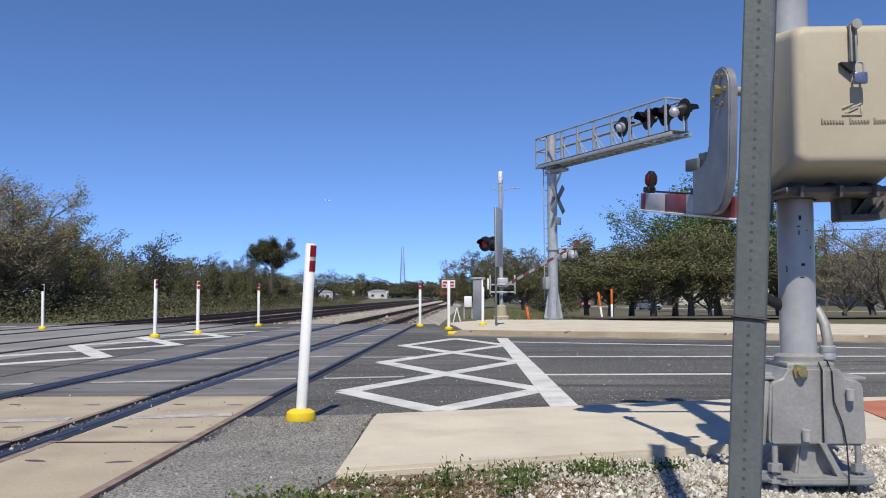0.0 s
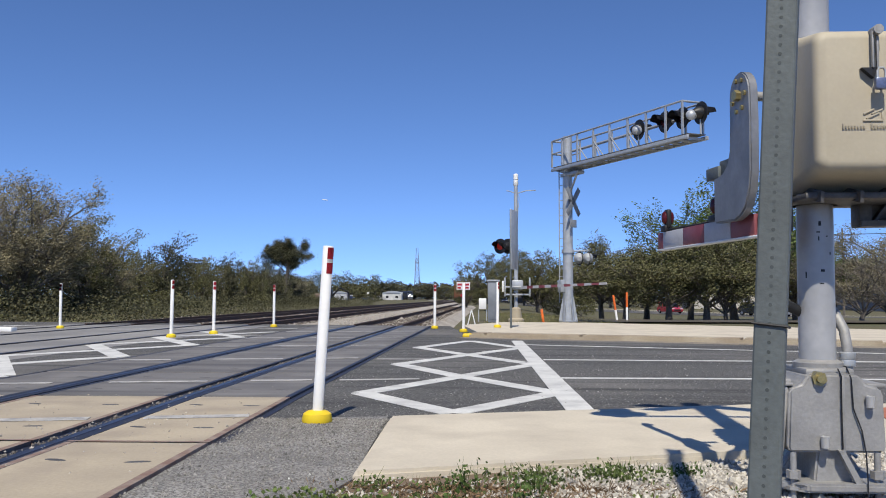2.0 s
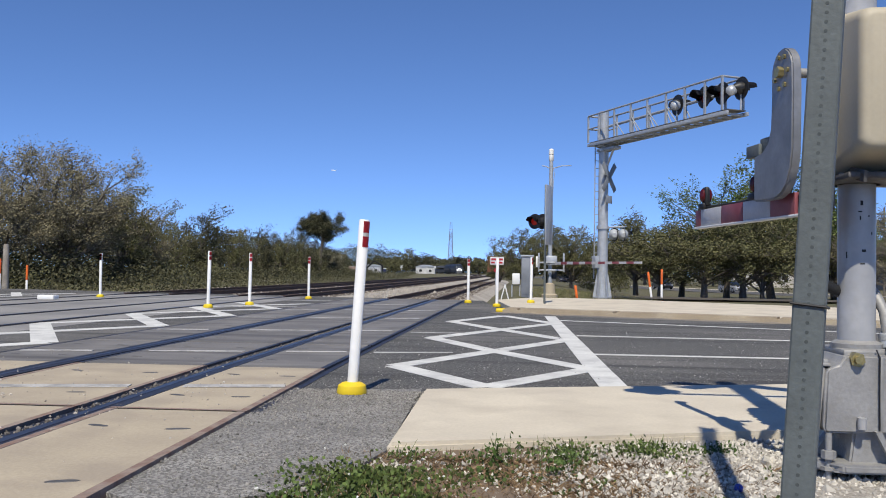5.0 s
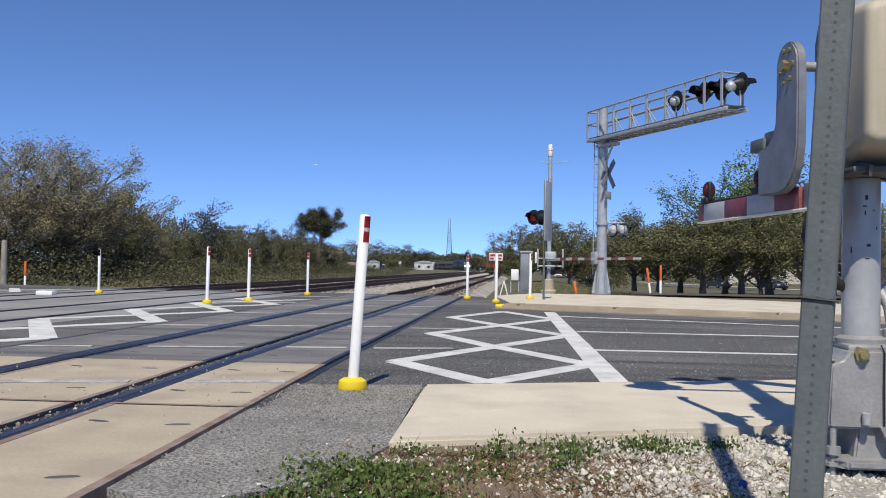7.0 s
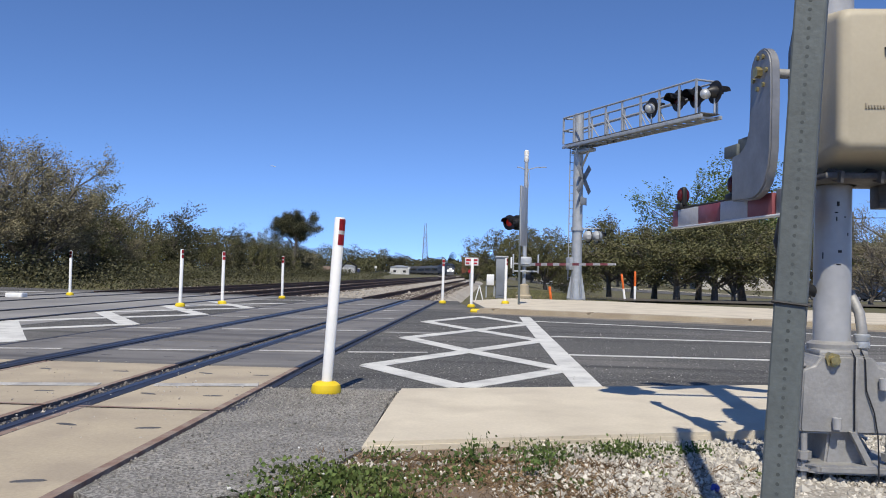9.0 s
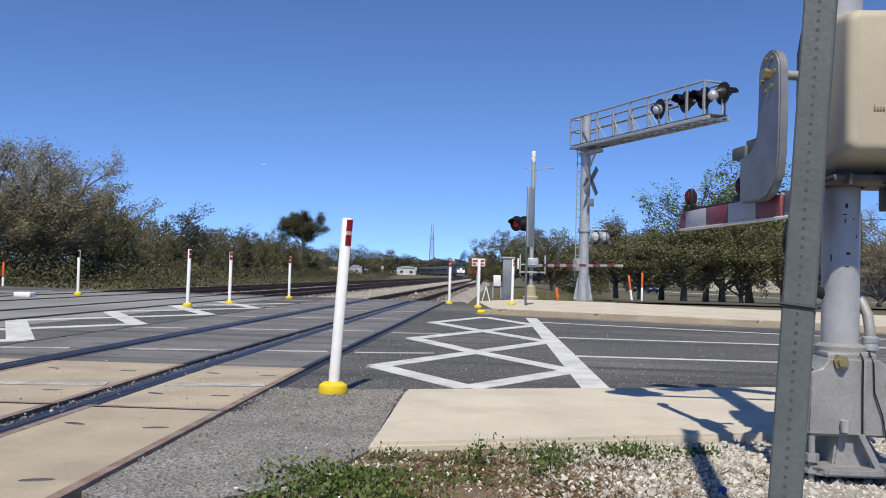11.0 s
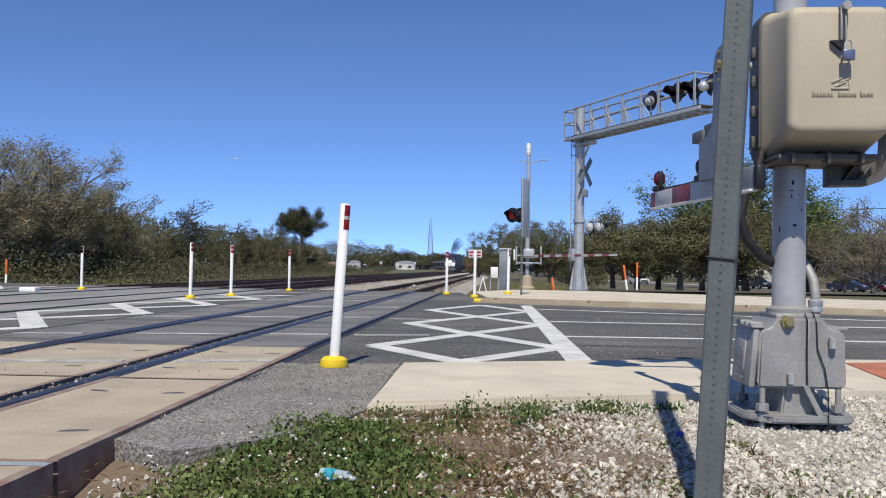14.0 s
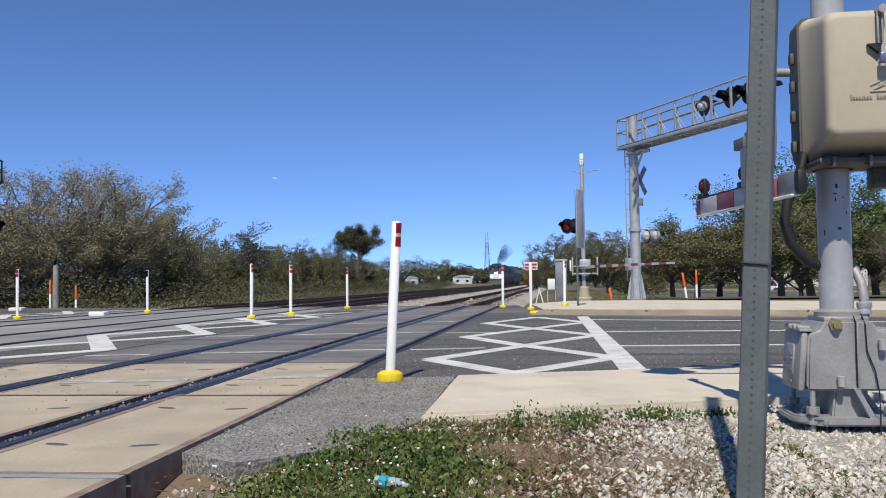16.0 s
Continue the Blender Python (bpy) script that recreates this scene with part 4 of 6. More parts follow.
for x, lit in ((-0.58, True), (-0.3, False)):
    lamp_head(far, pose(x, 0, 2.83, 0, 0, -35 if lit else 150), lit, 1.15)
part("lamp_arm", tube(B(), (-0.6, 0.1, 2.85), (0.1, 0, 2.85), 0.03), M["galv"], far)

farm = thing("far_gate_arm", "slender red and white striped gate arm, being lowered", "gate arm", pose(1.15, 33.0, 1.28))
y = 0.0
for i in range(13):
    part("stripe", box(B(), (0.42 * i + 0.2, 0, 0), (0.418, 0.03, 0.105 - 0.003 * i)), M["faded_shaded_red" if i % 2 else "faded_shaded_white"], farm, "red reflective stripe" if i % 2 else "white reflective stripe")

ts = thing("edge_on_sign", "tall grey sign panel seen nearly edge-on on a thin post", "road sign", pose(0.52, 24.8, 0.06))
part("post", box(B(), (0, 0, 1.65), (0.06, 0.06, 3.3), 0.006), M["post_grey"], ts)
part("panel", box(B(), (0.1, 0.06, 2.45), (0.9, 0.02, 1.65), 0.004, Matrix.Rotation(radians(76), 4, "Z")), M["galv"], ts, "grey metal sign back")

cab = thing("equipment_cabinet", "slate grey steel trackside cabinet", "cabinet", pose(0.1, 32.9, -0.03))
part("body", box(B(), (0, 0, 0.78), (0.42, 0.5, 1.5), 0.015), M["cab_grey"], cab)
part("hood", box(B(), (0, 0, 1.56), (0.48, 0.58, 0.06), 0.015), M["galv"], cab)
part("door", box(B(), (0, -0.256, 0.8), (0.36, 0.015, 1.3), 0.004), M["cab_grey"], cab)
part("side_sign", box(B(), (0.35, -0.1, 1.35), (0.06, 0.3, 0.4), 0.01), M["white_plastic"], cab, "pale side box")

wb = thing("utility_pedestal", "small white utility box on short legs in the grass", "utility box", pose(-0.35, 45, -0.2))
part("body", box(B(), (0, 0, 0.8), (0.38, 0.3, 0.55), 0.03), M["white_plastic"], wb)
for x in (-0.2, 0.2):
    part("leg", box(B(), (x, 0, 0.2), (0.06, 0.06, 0.6)), M["galv"], wb)

rs = thing("trackside_sign", "red and white warning board on a white post", "sign", pose(-0.95, 30.5, -0.05))
part("post", tube(B(), (0, 0, 0), (0, 0, 1.2), 0.03), M["white_plastic"], rs)
board = part("board", box(B(), (0, 0, 1.35), (0.46, 0.02, 0.27), 0.004), M["white_sheet"], rs, "white board with red bars")
for x, z, w, h in ((0, 1.4, 0.4, 0.07), (-0.14, 1.29, 0.12, 0.06), (0.12, 1.29, 0.14, 0.06)):
    part("bar", box(B(), (x, -0.013, z), (w, 0.006, h)), M["red_sheet"], board)
tri = thing("sawhorse", "thin pale green metal A-frame beside the siding", "stand", pose(-0.65, 29.4, -0.05))
for x in (-0.14, 0.14):
    part("leg", tube(B(), (x, 0, 0), (0.0, 0, 0.55), 0.02, seg=6), M["white_plastic"], tri)
red = thing("stop_board", "small red board standing in the weeds", "sign", pose(-2.2, 75, -0.4))
part("board", lathe(B(), [(0.17, 0), (0.17, 0.03)], 8, pose(0, 0, 1.5, 90, 0, 0)), M["red_sheet"], red)
part("post", tube(B(), (0, 0.04, 0), (0, 0.04, 1.5), 0.04), M["galv"], red)

# cantilever of the opposite side, at the edge of view
lc = thing("opposite_signal", "grey signal pole with caged platform, black flashers and raised arm", "railway signal", pose(-22.45, 31.5, -0.1))
part("pole", tube(B(), (0, 0, 0), (0, 0, 6.2), 0.09, 0.08, 14), M["galv"], lc)
bm = B()
for x in (0.1, 0.75):
    for yy in (-0.3, 0.3):
        tube(bm, (x, yy, 5.1), (x, yy, 5.95), 0.03, seg=6)
for z in (5.5, 5.95):
    for yy in (-0.3, 0.3):
        tube(bm, (0.1, yy, z), (0.75, yy, z), 0.03, seg=6)
    tube(bm, (0.75, -0.3, z), (0.75, 0.3, z), 0.03, seg=6)
box(bm, (0.42, 0, 5.08), (0.75, 0.7, 0.08))
part("platform", bm, M["black"], lc, "dark railed platform")
for x in (0.1, 0.85):
    lamp_head(lc, pose(x, -0.2, 3.35, 0, 0, 70), False, 1.15)
part("lamp_arm", tube(B(), (-0.3, -0.05, 3.5), (0.9, -0.05, 3.55), 0.035), M["galv"], lc)
bm = prism(B(), [(0.0, 2.3), (0.35, 2.2), (0.75, 0.7), (0.4, 0.65), (0.2, 1.5), (0.0, 1.6)], -0.05, 0.05, Matrix.Rotation(radians(90), 4, "X"))
part("lever", bm, M["galv"], lc, "grey arm lever")
part("drive", box(B(), (0.2, 0, 0.5), (0.7, 0.5, 0.6), 0.08), M["black"], lc)

wp = thing("timber_post", "weathered grey timber post by the wood", "post", pose(-19.9, 32.6, -0.1))
part("post", lathe(B(), [(0.13, 0), (0.12, 1.0), (0.1, 1.75), (0.08, 1.8)], 10), material("grey_timber", (0.33, 0.3, 0.26), 0.9, scale=5, fine=40, bump=0.5), wp)
lp = thing("white_pole", "tall white round pole beside the far pavement", "pole", pose(11.4, 24.6, -0.1))
part("post", tube(B(), (0, 0, 0), (0, 0, 3.6), 0.085, seg=14), M["white_plastic"], lp)
for x, y, sx, sy in ((-19.2, 29.0, 0.5, 0.3), (-12.6, 22.6, 0.45, 0.3)):
    mk = part("pale_slab", box(B(), (x, y, 0.06), (sx, sy, 0.12), 0.02), M["white_plastic"])
    tagged(mk, "low pale rubber block on the road", "traffic block", "traffic blocks")

up = thing("utility_pole", "slender grey timber utility pole beyond the street trees", "utility pole", pose(46.5, 118, -1.4))
part("pole", tube(B(), (0, 0, 0), (0, 0, 11.5), 0.16, 0.11, 8), M["bark"], up)
part("cross_arm", box(B(), (0, 0, 10.6), (1.8, 0.1, 0.12)), M["bark"], up)
wires = thing("overhead_wires", "thin dark overhead wires along the far street", "wires", pose(46.5, 118, -1.4))
for x, z in ((-0.8, 10.7), (0.8, 10.7), (0, 8.6)):
    part("wire", pipe(B(), [(x - 18, 30, z + 0.4), (x, 0, z), (x + 16, -14, z - 0.5), (x + 40, -30, z + 0.3)], 0.025, 4), M["black"], wires)

# lattice mast far away
tw = thing("lattice_tower", "tall thin steel lattice transmission tower far off", "tower", pose(-47.3, 600, -1))
bm = B()
H = 36.0
for sx in (-1, 1):
    for sy in (-1, 1):
        tube(bm, (sx * 2.2, sy * 2.2, 0), (sx * 0.9, sy * 0.9, H * 0.8), 0.17, 0.13, 5)
        tube(bm, (sx * 0.9, sy * 0.9, H * 0.8), (sx * 0.5, sy * 0.5, H), 0.12, 0.1, 5)
for i in range(11):
    z0, z1 = H * 0.8 * i / 11, H * 0.8 * (i + 1) / 11
    w0, w1 = 2.2 - 1.3 * i / 11, 2.2 - 1.3 * (i + 1) / 11
    for s in (-1, 1):
        tube(bm, (-w0, s * w0, z0), (w1, s * w1, z1), 0.09, seg=4)
        tube(bm, (w0, s * w0, z0), (-w1, s * w1, z1), 0.09, seg=4)
        tube(bm, (-w1, s * w1, z1), (w1, s * w1, z1), 0.09, seg=4)
part("lattice", bm, material("far_steel", (0.24, 0.27, 0.32), 0.6, bump=0), tw, smooth=False)
bm = B()
for z, w in ((H * 0.58, 2.6), (H * 0.72, 2.0), (H * 0.86, 1.2)):
    box(bm, (0, 0, z), (w * 2, 0.3, 0.25))
part("cross_arm", bm, M["galv"], tw)


# ---- trees ----
def leaf_quad(verts, faces, p, size, rnd):
    a = Vector((rnd.gauss(0, 1), rnd.gauss(0, 1), rnd.gauss(0, 1))).normalized()
    b = a.orthogonal().normalized()
    c = a.cross(b)
    k = len(verts)
    s1, s2 = size * rnd.uniform(0.6, 1.3), size * rnd.uniform(0.4, 0.8)
    verts += [p - b * s1, p + c * s2, p + b * s1, p - c * s2]
    faces.append((k, k + 1, k + 2, k + 3))


def tree_variant(name, label, category, seed, leaf_mat, width=0.42, low=0.22, limbs=6, per=9, leaf=0.04, spread=0.09, trunk=0.2, forks=(4, 4, 4), reach=(0.42, 0.5, 0.5), rise=0.35, droop=0.0, top=0.94):
    """An 8 m tree that forks again and again: limbs, branches, fine twigs, and small leaves held along the twigs."""
    rnd = random.Random(seed)
    H8 = 8.0
    bm = B()
    verts, faces = [], []
    fork = Vector((rnd.gauss(0, 0.12), rnd.gauss(0, 0.12), H8 * low))
    pipe(bm, [(0, 0, -0.4), fork * 0.5 + Vector((rnd.gauss(0, 0.08), 0, 0)), fork], [trunk * 1.35, trunk, trunk * 0.85], 8)

    def twig(start, d, length):
        e = start + d * length
        a = d.orthogonal().normalized() * trunk * 0.05
        ring = [bm.verts.new(start + Matrix.Rotation(2.094 * q, 3, d) @ a) for q in range(3)]
        tip = bm.verts.new(e)
        for q in range(3):
            bm.faces.new((ring[q], ring[(q + 1) % 3], tip))
        dense = rnd.uniform(0.4, 1.5)
        for q in range(int(per * dense)):
            at = start.lerp(e, rnd.uniform(0.15, 1.08))
            leaf_quad(verts, faces, at + Vector((rnd.gauss(0, 1), rnd.gauss(0, 1), rnd.gauss(0, 1))) * spread, leaf, rnd)

    def grow(start, d, length, r, level):
        side = d.cross(Vector((rnd.gauss(0, 1), rnd.gauss(0, 1), rnd.gauss(0, 1)))).normalized()
        mid = start + d * length * 0.5 + side * length * rnd.uniform(0.03, 0.13)
        e = start + d * length + side * length * rnd.uniform(-0.1, 0.1)
        pipe(bm, [start, mid, e], [r, r * 0.75, r * 0.5], 6 if level == 0 else 4 if level == 1 else 3)
        last = level == len(forks) - 1
        for i in range(forks[level]):
            k = 1.0 if i == 0 else rnd.uniform(0.35, 1.0)
            at = start.lerp(mid, k * 2) if k < 0.5 else mid.lerp(e, k * 2 - 1)
            turn = Vector((rnd.gauss(0, 1), rnd.gauss(0, 1), rnd.gauss(0, 0.8)))
            n = (d * 0.9 + turn * (0.42 if i == 0 else 0.66) + Vector((0, 0, 0.12 - droop))).normalized()
            if last:
                twig(at, n, length * rnd.uniform(0.45, 0.8))
            else:
                grow(at, n, length * reach[level + 1] * rnd.uniform(0.8, 1.25), r * 0.5, level + 1)

    for i in range(limbs):
        ang = 2.4 * i + rnd.uniform(-0.4, 0.4)
        lev = (i + 0.5) / limbs
        z = H8 * (low + 0.12 + (top - 0.3 - low) * lev)
        rad = H8 * width * (0.75 if lev < 0.75 else 0.35) * rnd.uniform(0.6, 1.0)
        tip = Vector((math.cos(ang) * rad, math.sin(ang) * rad, z + rise * rnd.uniform(-0.5, 1.0)))
        begin = Vector((0, 0, 0)).lerp(fork, 0.65 + 0.35 * lev)
        grow(begin, (tip - begin).normalized(), (tip - begin).length * 0.85, trunk * 0.5, 0)
    reach_top = sorted(v.z for v in verts)[int(len(verts) * 0.993)]
    k = H8 / reach_top
    for v in verts:
        v *= k
    bmesh.ops.scale(bm, vec=(k, k, k), verts=bm.verts)
    t = thing(name, label, category)
    part("trunk", bm, M["bark"], t, smooth=True)
    me = bpy.data.meshes.new("crown")
    me.from_pydata([tuple(v) for v in verts], [], faces)
    me.materials.append(M[leaf_mat])
    crown = new("crown", me)
    crown.parent = t
    return t


olive = tree_variant("oak_tree", "broad olive-brown oak with thin spring foliage", "tree", 3, "leaf_olive", low=0.14, limbs=9, per=17, leaf=0.084, spread=0.19, forks=(5, 5, 4), trunk=0.17)
sparse = tree_variant("bare_oak", "large half-bare grey-olive tree with forking limbs", "tree", 8, "leaf_brown", low=0.16, limbs=10, per=22, leaf=0.046, spread=0.15, forks=(5, 5, 6), trunk=0.17)
street_oak = tree_variant("oak_tree", "olive-green street oak with a clear trunk", "tree", 77, "leaf_olive", low=0.27, limbs=10, per=18, leaf=0.08, spread=0.19, forks=(5, 5, 4), width=0.5, trunk=0.19)
green = tree_variant("green_tree", "tall tree with bright green spring leaves", "tree", 12, "leaf_green", width=0.36, limbs=9, per=26, leaf=0.06, spread=0.17, forks=(5, 5, 4), low=0.2, trunk=0.15)
dark = tree_variant("dark_tree", "dark evergreen tree in the wood's edge", "tree", 21, "leaf_dark", width=0.3, low=0.08, limbs=10, per=13, leaf=0.115, spread=0.22, forks=(4, 5, 3), trunk=0.14)
bare = tree_variant("bare_tree", "leafless brown tree with a fan of fine twigs", "tree", 31, "leaf_brown", width=0.36, low=0.14, limbs=9, per=4, leaf=0.028, spread=0.06, forks=(5, 5, 7), trunk=0.11)
pine = tree_variant("pine_tree", "tall dark pine with a flat clumped crown", "tree", 46, "leaf_dark", width=0.27, low=0.56, limbs=10, per=80, leaf=0.07, spread=0.2, forks=(4, 4, 2), reach=(0.42, 0.38, 0.42), trunk=0.13, rise=0.5)
bush = tree_variant("bush", "dense dark olive undergrowth bush", "bush", 51, "leaf_dark", width=0.6, low=0.03, limbs=12, per=8, leaf=0.23, spread=0.42, forks=(4, 4, 2), trunk=0.06)
bush_o = tree_variant("bush", "dense dry olive undergrowth bush", "bush", 57, "leaf_olive", width=0.6, low=0.03, limbs=12, per=8, leaf=0.22, spread=0.42, forks=(4, 4, 2), trunk=0.06)
far_dark = tree_variant("dark_tree", "dark distant tree on the horizon", "tree", 61, "leaf_dark", width=0.36, low=0.08, limbs=8, per=14, leaf=0.19, spread=0.3, forks=(3, 3, 2))
far_olive = tree_variant("oak_tree", "olive distant tree on the horizon", "tree", 63, "leaf_olive", low=0.12, limbs=8, per=14, leaf=0.18, spread=0.3, forks=(3, 3, 2))
rnd = random.Random(5)
placed = set()


def plant(proto, x, y, z, h, wide=1.0):
    m = Matrix.Translation((x, y, z)) @ Matrix.Rotation(rnd.uniform(0, 6.28), 4, "Z") @ Matrix.Diagonal((h / 8 * wide, h / 8 * wide, h / 8, 1))
    if proto not in placed:
        placed.add(proto)
        proto.matrix_basis = m
        return proto
    return copy_thing(proto, m)


def wood_x(y):
    return -0.15 * max(0.0, y - 140.0)


# the wood along the left of the line: (bearing, height, kind)
for slope, h, proto, w in ((-0.66, 7.2, sparse, 1.2), (-0.57, 8.8, sparse, 1.05), (-0.515, 7.6, sparse, 1.0), (-0.48, 6.7, olive, 1.0), (-0.445, 5.5, sparse, 1.1), (-0.41, 5.7, olive, 1.0), (-0.37, 6.4, dark, 1.1),
                           (-0.325, 6.1, olive, 1.0), (-0.3, 7.0, dark, 0.9), (-0.277, 6.4, olive, 1.0), (-0.258, 7.5, dark, 0.8), (-0.247, 4.5, olive, 0.9), (-0.216, 4.1, sparse, 1.1),
                           (-0.74, 5.8, sparse, 1.3), (-0.85, 6.7, sparse, 1.3)):
    dd = 28.0 / -slope
    plant(proto, -28 + rnd.uniform(-1, 1) + wood_x(dd), dd + rnd.uniform(-1, 1), -0.3, h, w)
plant(pine, -28, 122, -0.3, 9.2, 1.15)
plant(dark, -27.6, 126, -0.3, 4.6, 1.2)
for i in range(34):
    y = 27 + 4.4 * i * (1 + i * 0.02)
    plant(rnd.choice((bush, bush, bush_o)), -24.5 + rnd.uniform(-1.2, 1.0) - (0.02 * y) + wood_x(y), y, -0.4, rnd.uniform(2.6, 4.2), 1.5)
    if i % 2:
        plant(rnd.choice((bush, bush_o)), -30 + rnd.uniform(-2, 1) + wood_x(y), y + rnd.uniform(-2, 2), -0.4, rnd.uniform(3.2, 4.8), 1.2)
def woods(name, label, n, place, size, mat, seed):
    r = random.Random(seed)
    verts, faces = [], []
    for i in range(n):
        leaf_quad(verts, faces, place(r), size, r)
    me = bpy.data.meshes.new(name)
    me.from_pydata([tuple(v) for v in verts], [], faces)
    me.materials.append(mat)
    return tagged(new(name, me), label, "woods", kind="stuff")


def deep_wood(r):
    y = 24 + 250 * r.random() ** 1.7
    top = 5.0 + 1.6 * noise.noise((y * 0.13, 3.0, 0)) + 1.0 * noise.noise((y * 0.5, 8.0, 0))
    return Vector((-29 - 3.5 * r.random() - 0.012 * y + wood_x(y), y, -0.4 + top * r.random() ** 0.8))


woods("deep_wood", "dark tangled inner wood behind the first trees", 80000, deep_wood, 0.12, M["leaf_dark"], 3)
def scrub(r):
    y = 36 + 220 * r.random() ** 1.7
    off = r.gauss(0, 1.6)
    top = max(0.25, 1.1 + 1.5 * noise.noise((y * 0.22, off * 0.3, 0)) + 1.1 * noise.noise((y * 0.8, off, 5.0)))
    return Vector((-21.5 + off - 0.02 * y + wood_x(y), y, -0.45 + top * r.random() ** 1.3))


def low_scrub(r):
    y = 44 + 330 * r.random() ** 1.4
    off = r.gauss(0, 0.8)
    tall = max(0.3, 1.25 + 0.8 * noise.noise((y * 0.3, off, 2.0)))
    return Vector((-18.4 + off - 0.01 * y + wood_x(y) * 0.65, y, -0.4 + tall * r.random() ** 1.2))


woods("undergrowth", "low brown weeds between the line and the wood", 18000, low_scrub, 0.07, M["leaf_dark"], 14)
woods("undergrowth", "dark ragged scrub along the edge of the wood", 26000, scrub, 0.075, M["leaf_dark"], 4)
woods("undergrowth", "dry olive scrub along the edge of the wood", 4000, scrub, 0.06, M["leaf_olive"], 5)
# trees behind the far pavement
for px, dd, h, proto, w in ((838, 82, 6.0, olive, 1.2), (800, 95, 5.0, olive, 1.0), (880, 84, 6.3, olive, 1.1), (925, 80, 6.6, olive, 1.3), (960, 84, 5.6, bush_o, 0.9), (1035, 66, 6.0, street_oak, 1.2), (1000, 90, 5.0, bush_o, 1.0), (1075, 62, 6.3, street_oak, 1.4), (1112, 70, 7.4, street_oak, 1.3), (1150, 60, 7.2, street_oak, 1.3),
                            (1187, 66, 9.0, green, 1.2), (1215, 60, 7.4, street_oak, 1.3), (1250, 60, 7.6, olive, 1.1), (1265, 76, 10.2, green, 1.2), (1320, 72, 7.6, street_oak, 1.2), (1370, 74, 8.2, green, 1.2), (1430, 66, 6.4, bare, 1.4), (1480, 52, 5.8, bare, 1.5), (1530, 60, 7.0, sparse, 1.2), (1552, 50, 6.0, bare, 1.5), (1620, 58, 7.0, bare, 1.4), (1700, 60, 7.0, olive, 1.2)):
    plant(proto, (px - 834) / 1558 * dd - 0.15, dd, ground_z((px - 834) / 1558 * dd, dd) - 0.05, h, w)
for i in range(26):
    x = 2 + 5.2 * i
    plant(rnd.choice((far_dark, far_olive)), x * 1.3, 222 - 0.4 * x + rnd.uniform(-6, 6), -1.4, rnd.uniform(6, 10), 1.3)
def back_wood(x0, x1, y0, y1, low, high):
    def f(r):
        x = r.uniform(x0, x1)
        top = low + (high - low) * (0.5 + 0.6 * noise.noise((x * 0.09, 2.0, 0)) + 0.4 * noise.noise((x * 0.35, 9.0, 0)))
        return Vector((x, r.uniform(y0, y1), -1.0 + top * r.random() ** 0.7))
    return f


woods("street_wood", "olive tree belt beyond the far street", 26000, back_wood(6, 190, 235, 260, 6, 12), 0.4, M["leaf_olive"], 11)
woods("far_wood", "brown-olive distant woods along the line", 22000, back_wood(-300, -54, 425, 450, 9, 17), 0.38, M["leaf_olive"], 12)
woods("far_wood", "dark distant woods along the line", 26000, back_wood(-300, -54, 430, 455, 9, 16), 0.42, M["leaf_dark"], 15)
woods("far_wood", "distant woods where the line ends", 20000, back_wood(-120, 110, 700, 740, 9, 17), 0.9, M["leaf_dark"], 13)
# distant woods closing the horizon
for i in range(30):
    plant(rnd.choice((far_dark, far_olive, far_dark)), -150 + 7.5 * i, 470 + rnd.uniform(-20, 30), -0.5, rnd.uniform(7, 11), 2.2)
for i in range(14):
    plant(rnd.choice((far_dark, far_olive, bush)), -4 + rnd.uniform(-1.5, 6), 160 + 16 * i, -0.5, rnd.uniform(3.0, 6), 1.4)


# ---- the other street, buildings and distance ----
STREET = [(1.35 * x, 1.35 * y) for x, y in ((2.0, 200.0), (8.0, 160.0), (16.0, 120.0), (21.0, 100.0), (25.0, 88.0), (34.0, 78.0), (50.0, 69.0), (90.0, 58.0), (160.0, 44.0))]


def street_at(s):
    """Point and heading at s metres along the street."""
    for (a, b), (c, d2) in zip(STREET, STREET[1:]):
        n = math.hypot(c - a, d2 - b)
        if s <= n or (c, d2) == STREET[-1]:
            return a + (c - a) * s / n, b + (d2 - b) * s / n, math.atan2(d2 - b, c - a)
        s -= n


def ribbon(name, inner, outer, z, mat, label, category):
    bm = B()
    rows = []
    for s in range(0, 340, 6):
        x, y, h = street_at(s)
        _, _, h2 = street_at(s + 6)
        h = (h + h2) / 2
        nx, ny = -math.sin(h), math.cos(h)
        rows.append([bm.verts.new((x + nx * k, y + ny * k, ground_z(x, y) + z)) for k in (inner, outer)])
    for q, s in zip(rows, rows[1:]):
        bm.faces.new((q[0], q[1], s[1], s[0]))
    for f in bm.faces:
        f.normal_update()
        if f.normal.z < 0:
            f.normal_flip()
    return tagged(part(name, bm, mat, smooth=False), label, category, kind="structure")


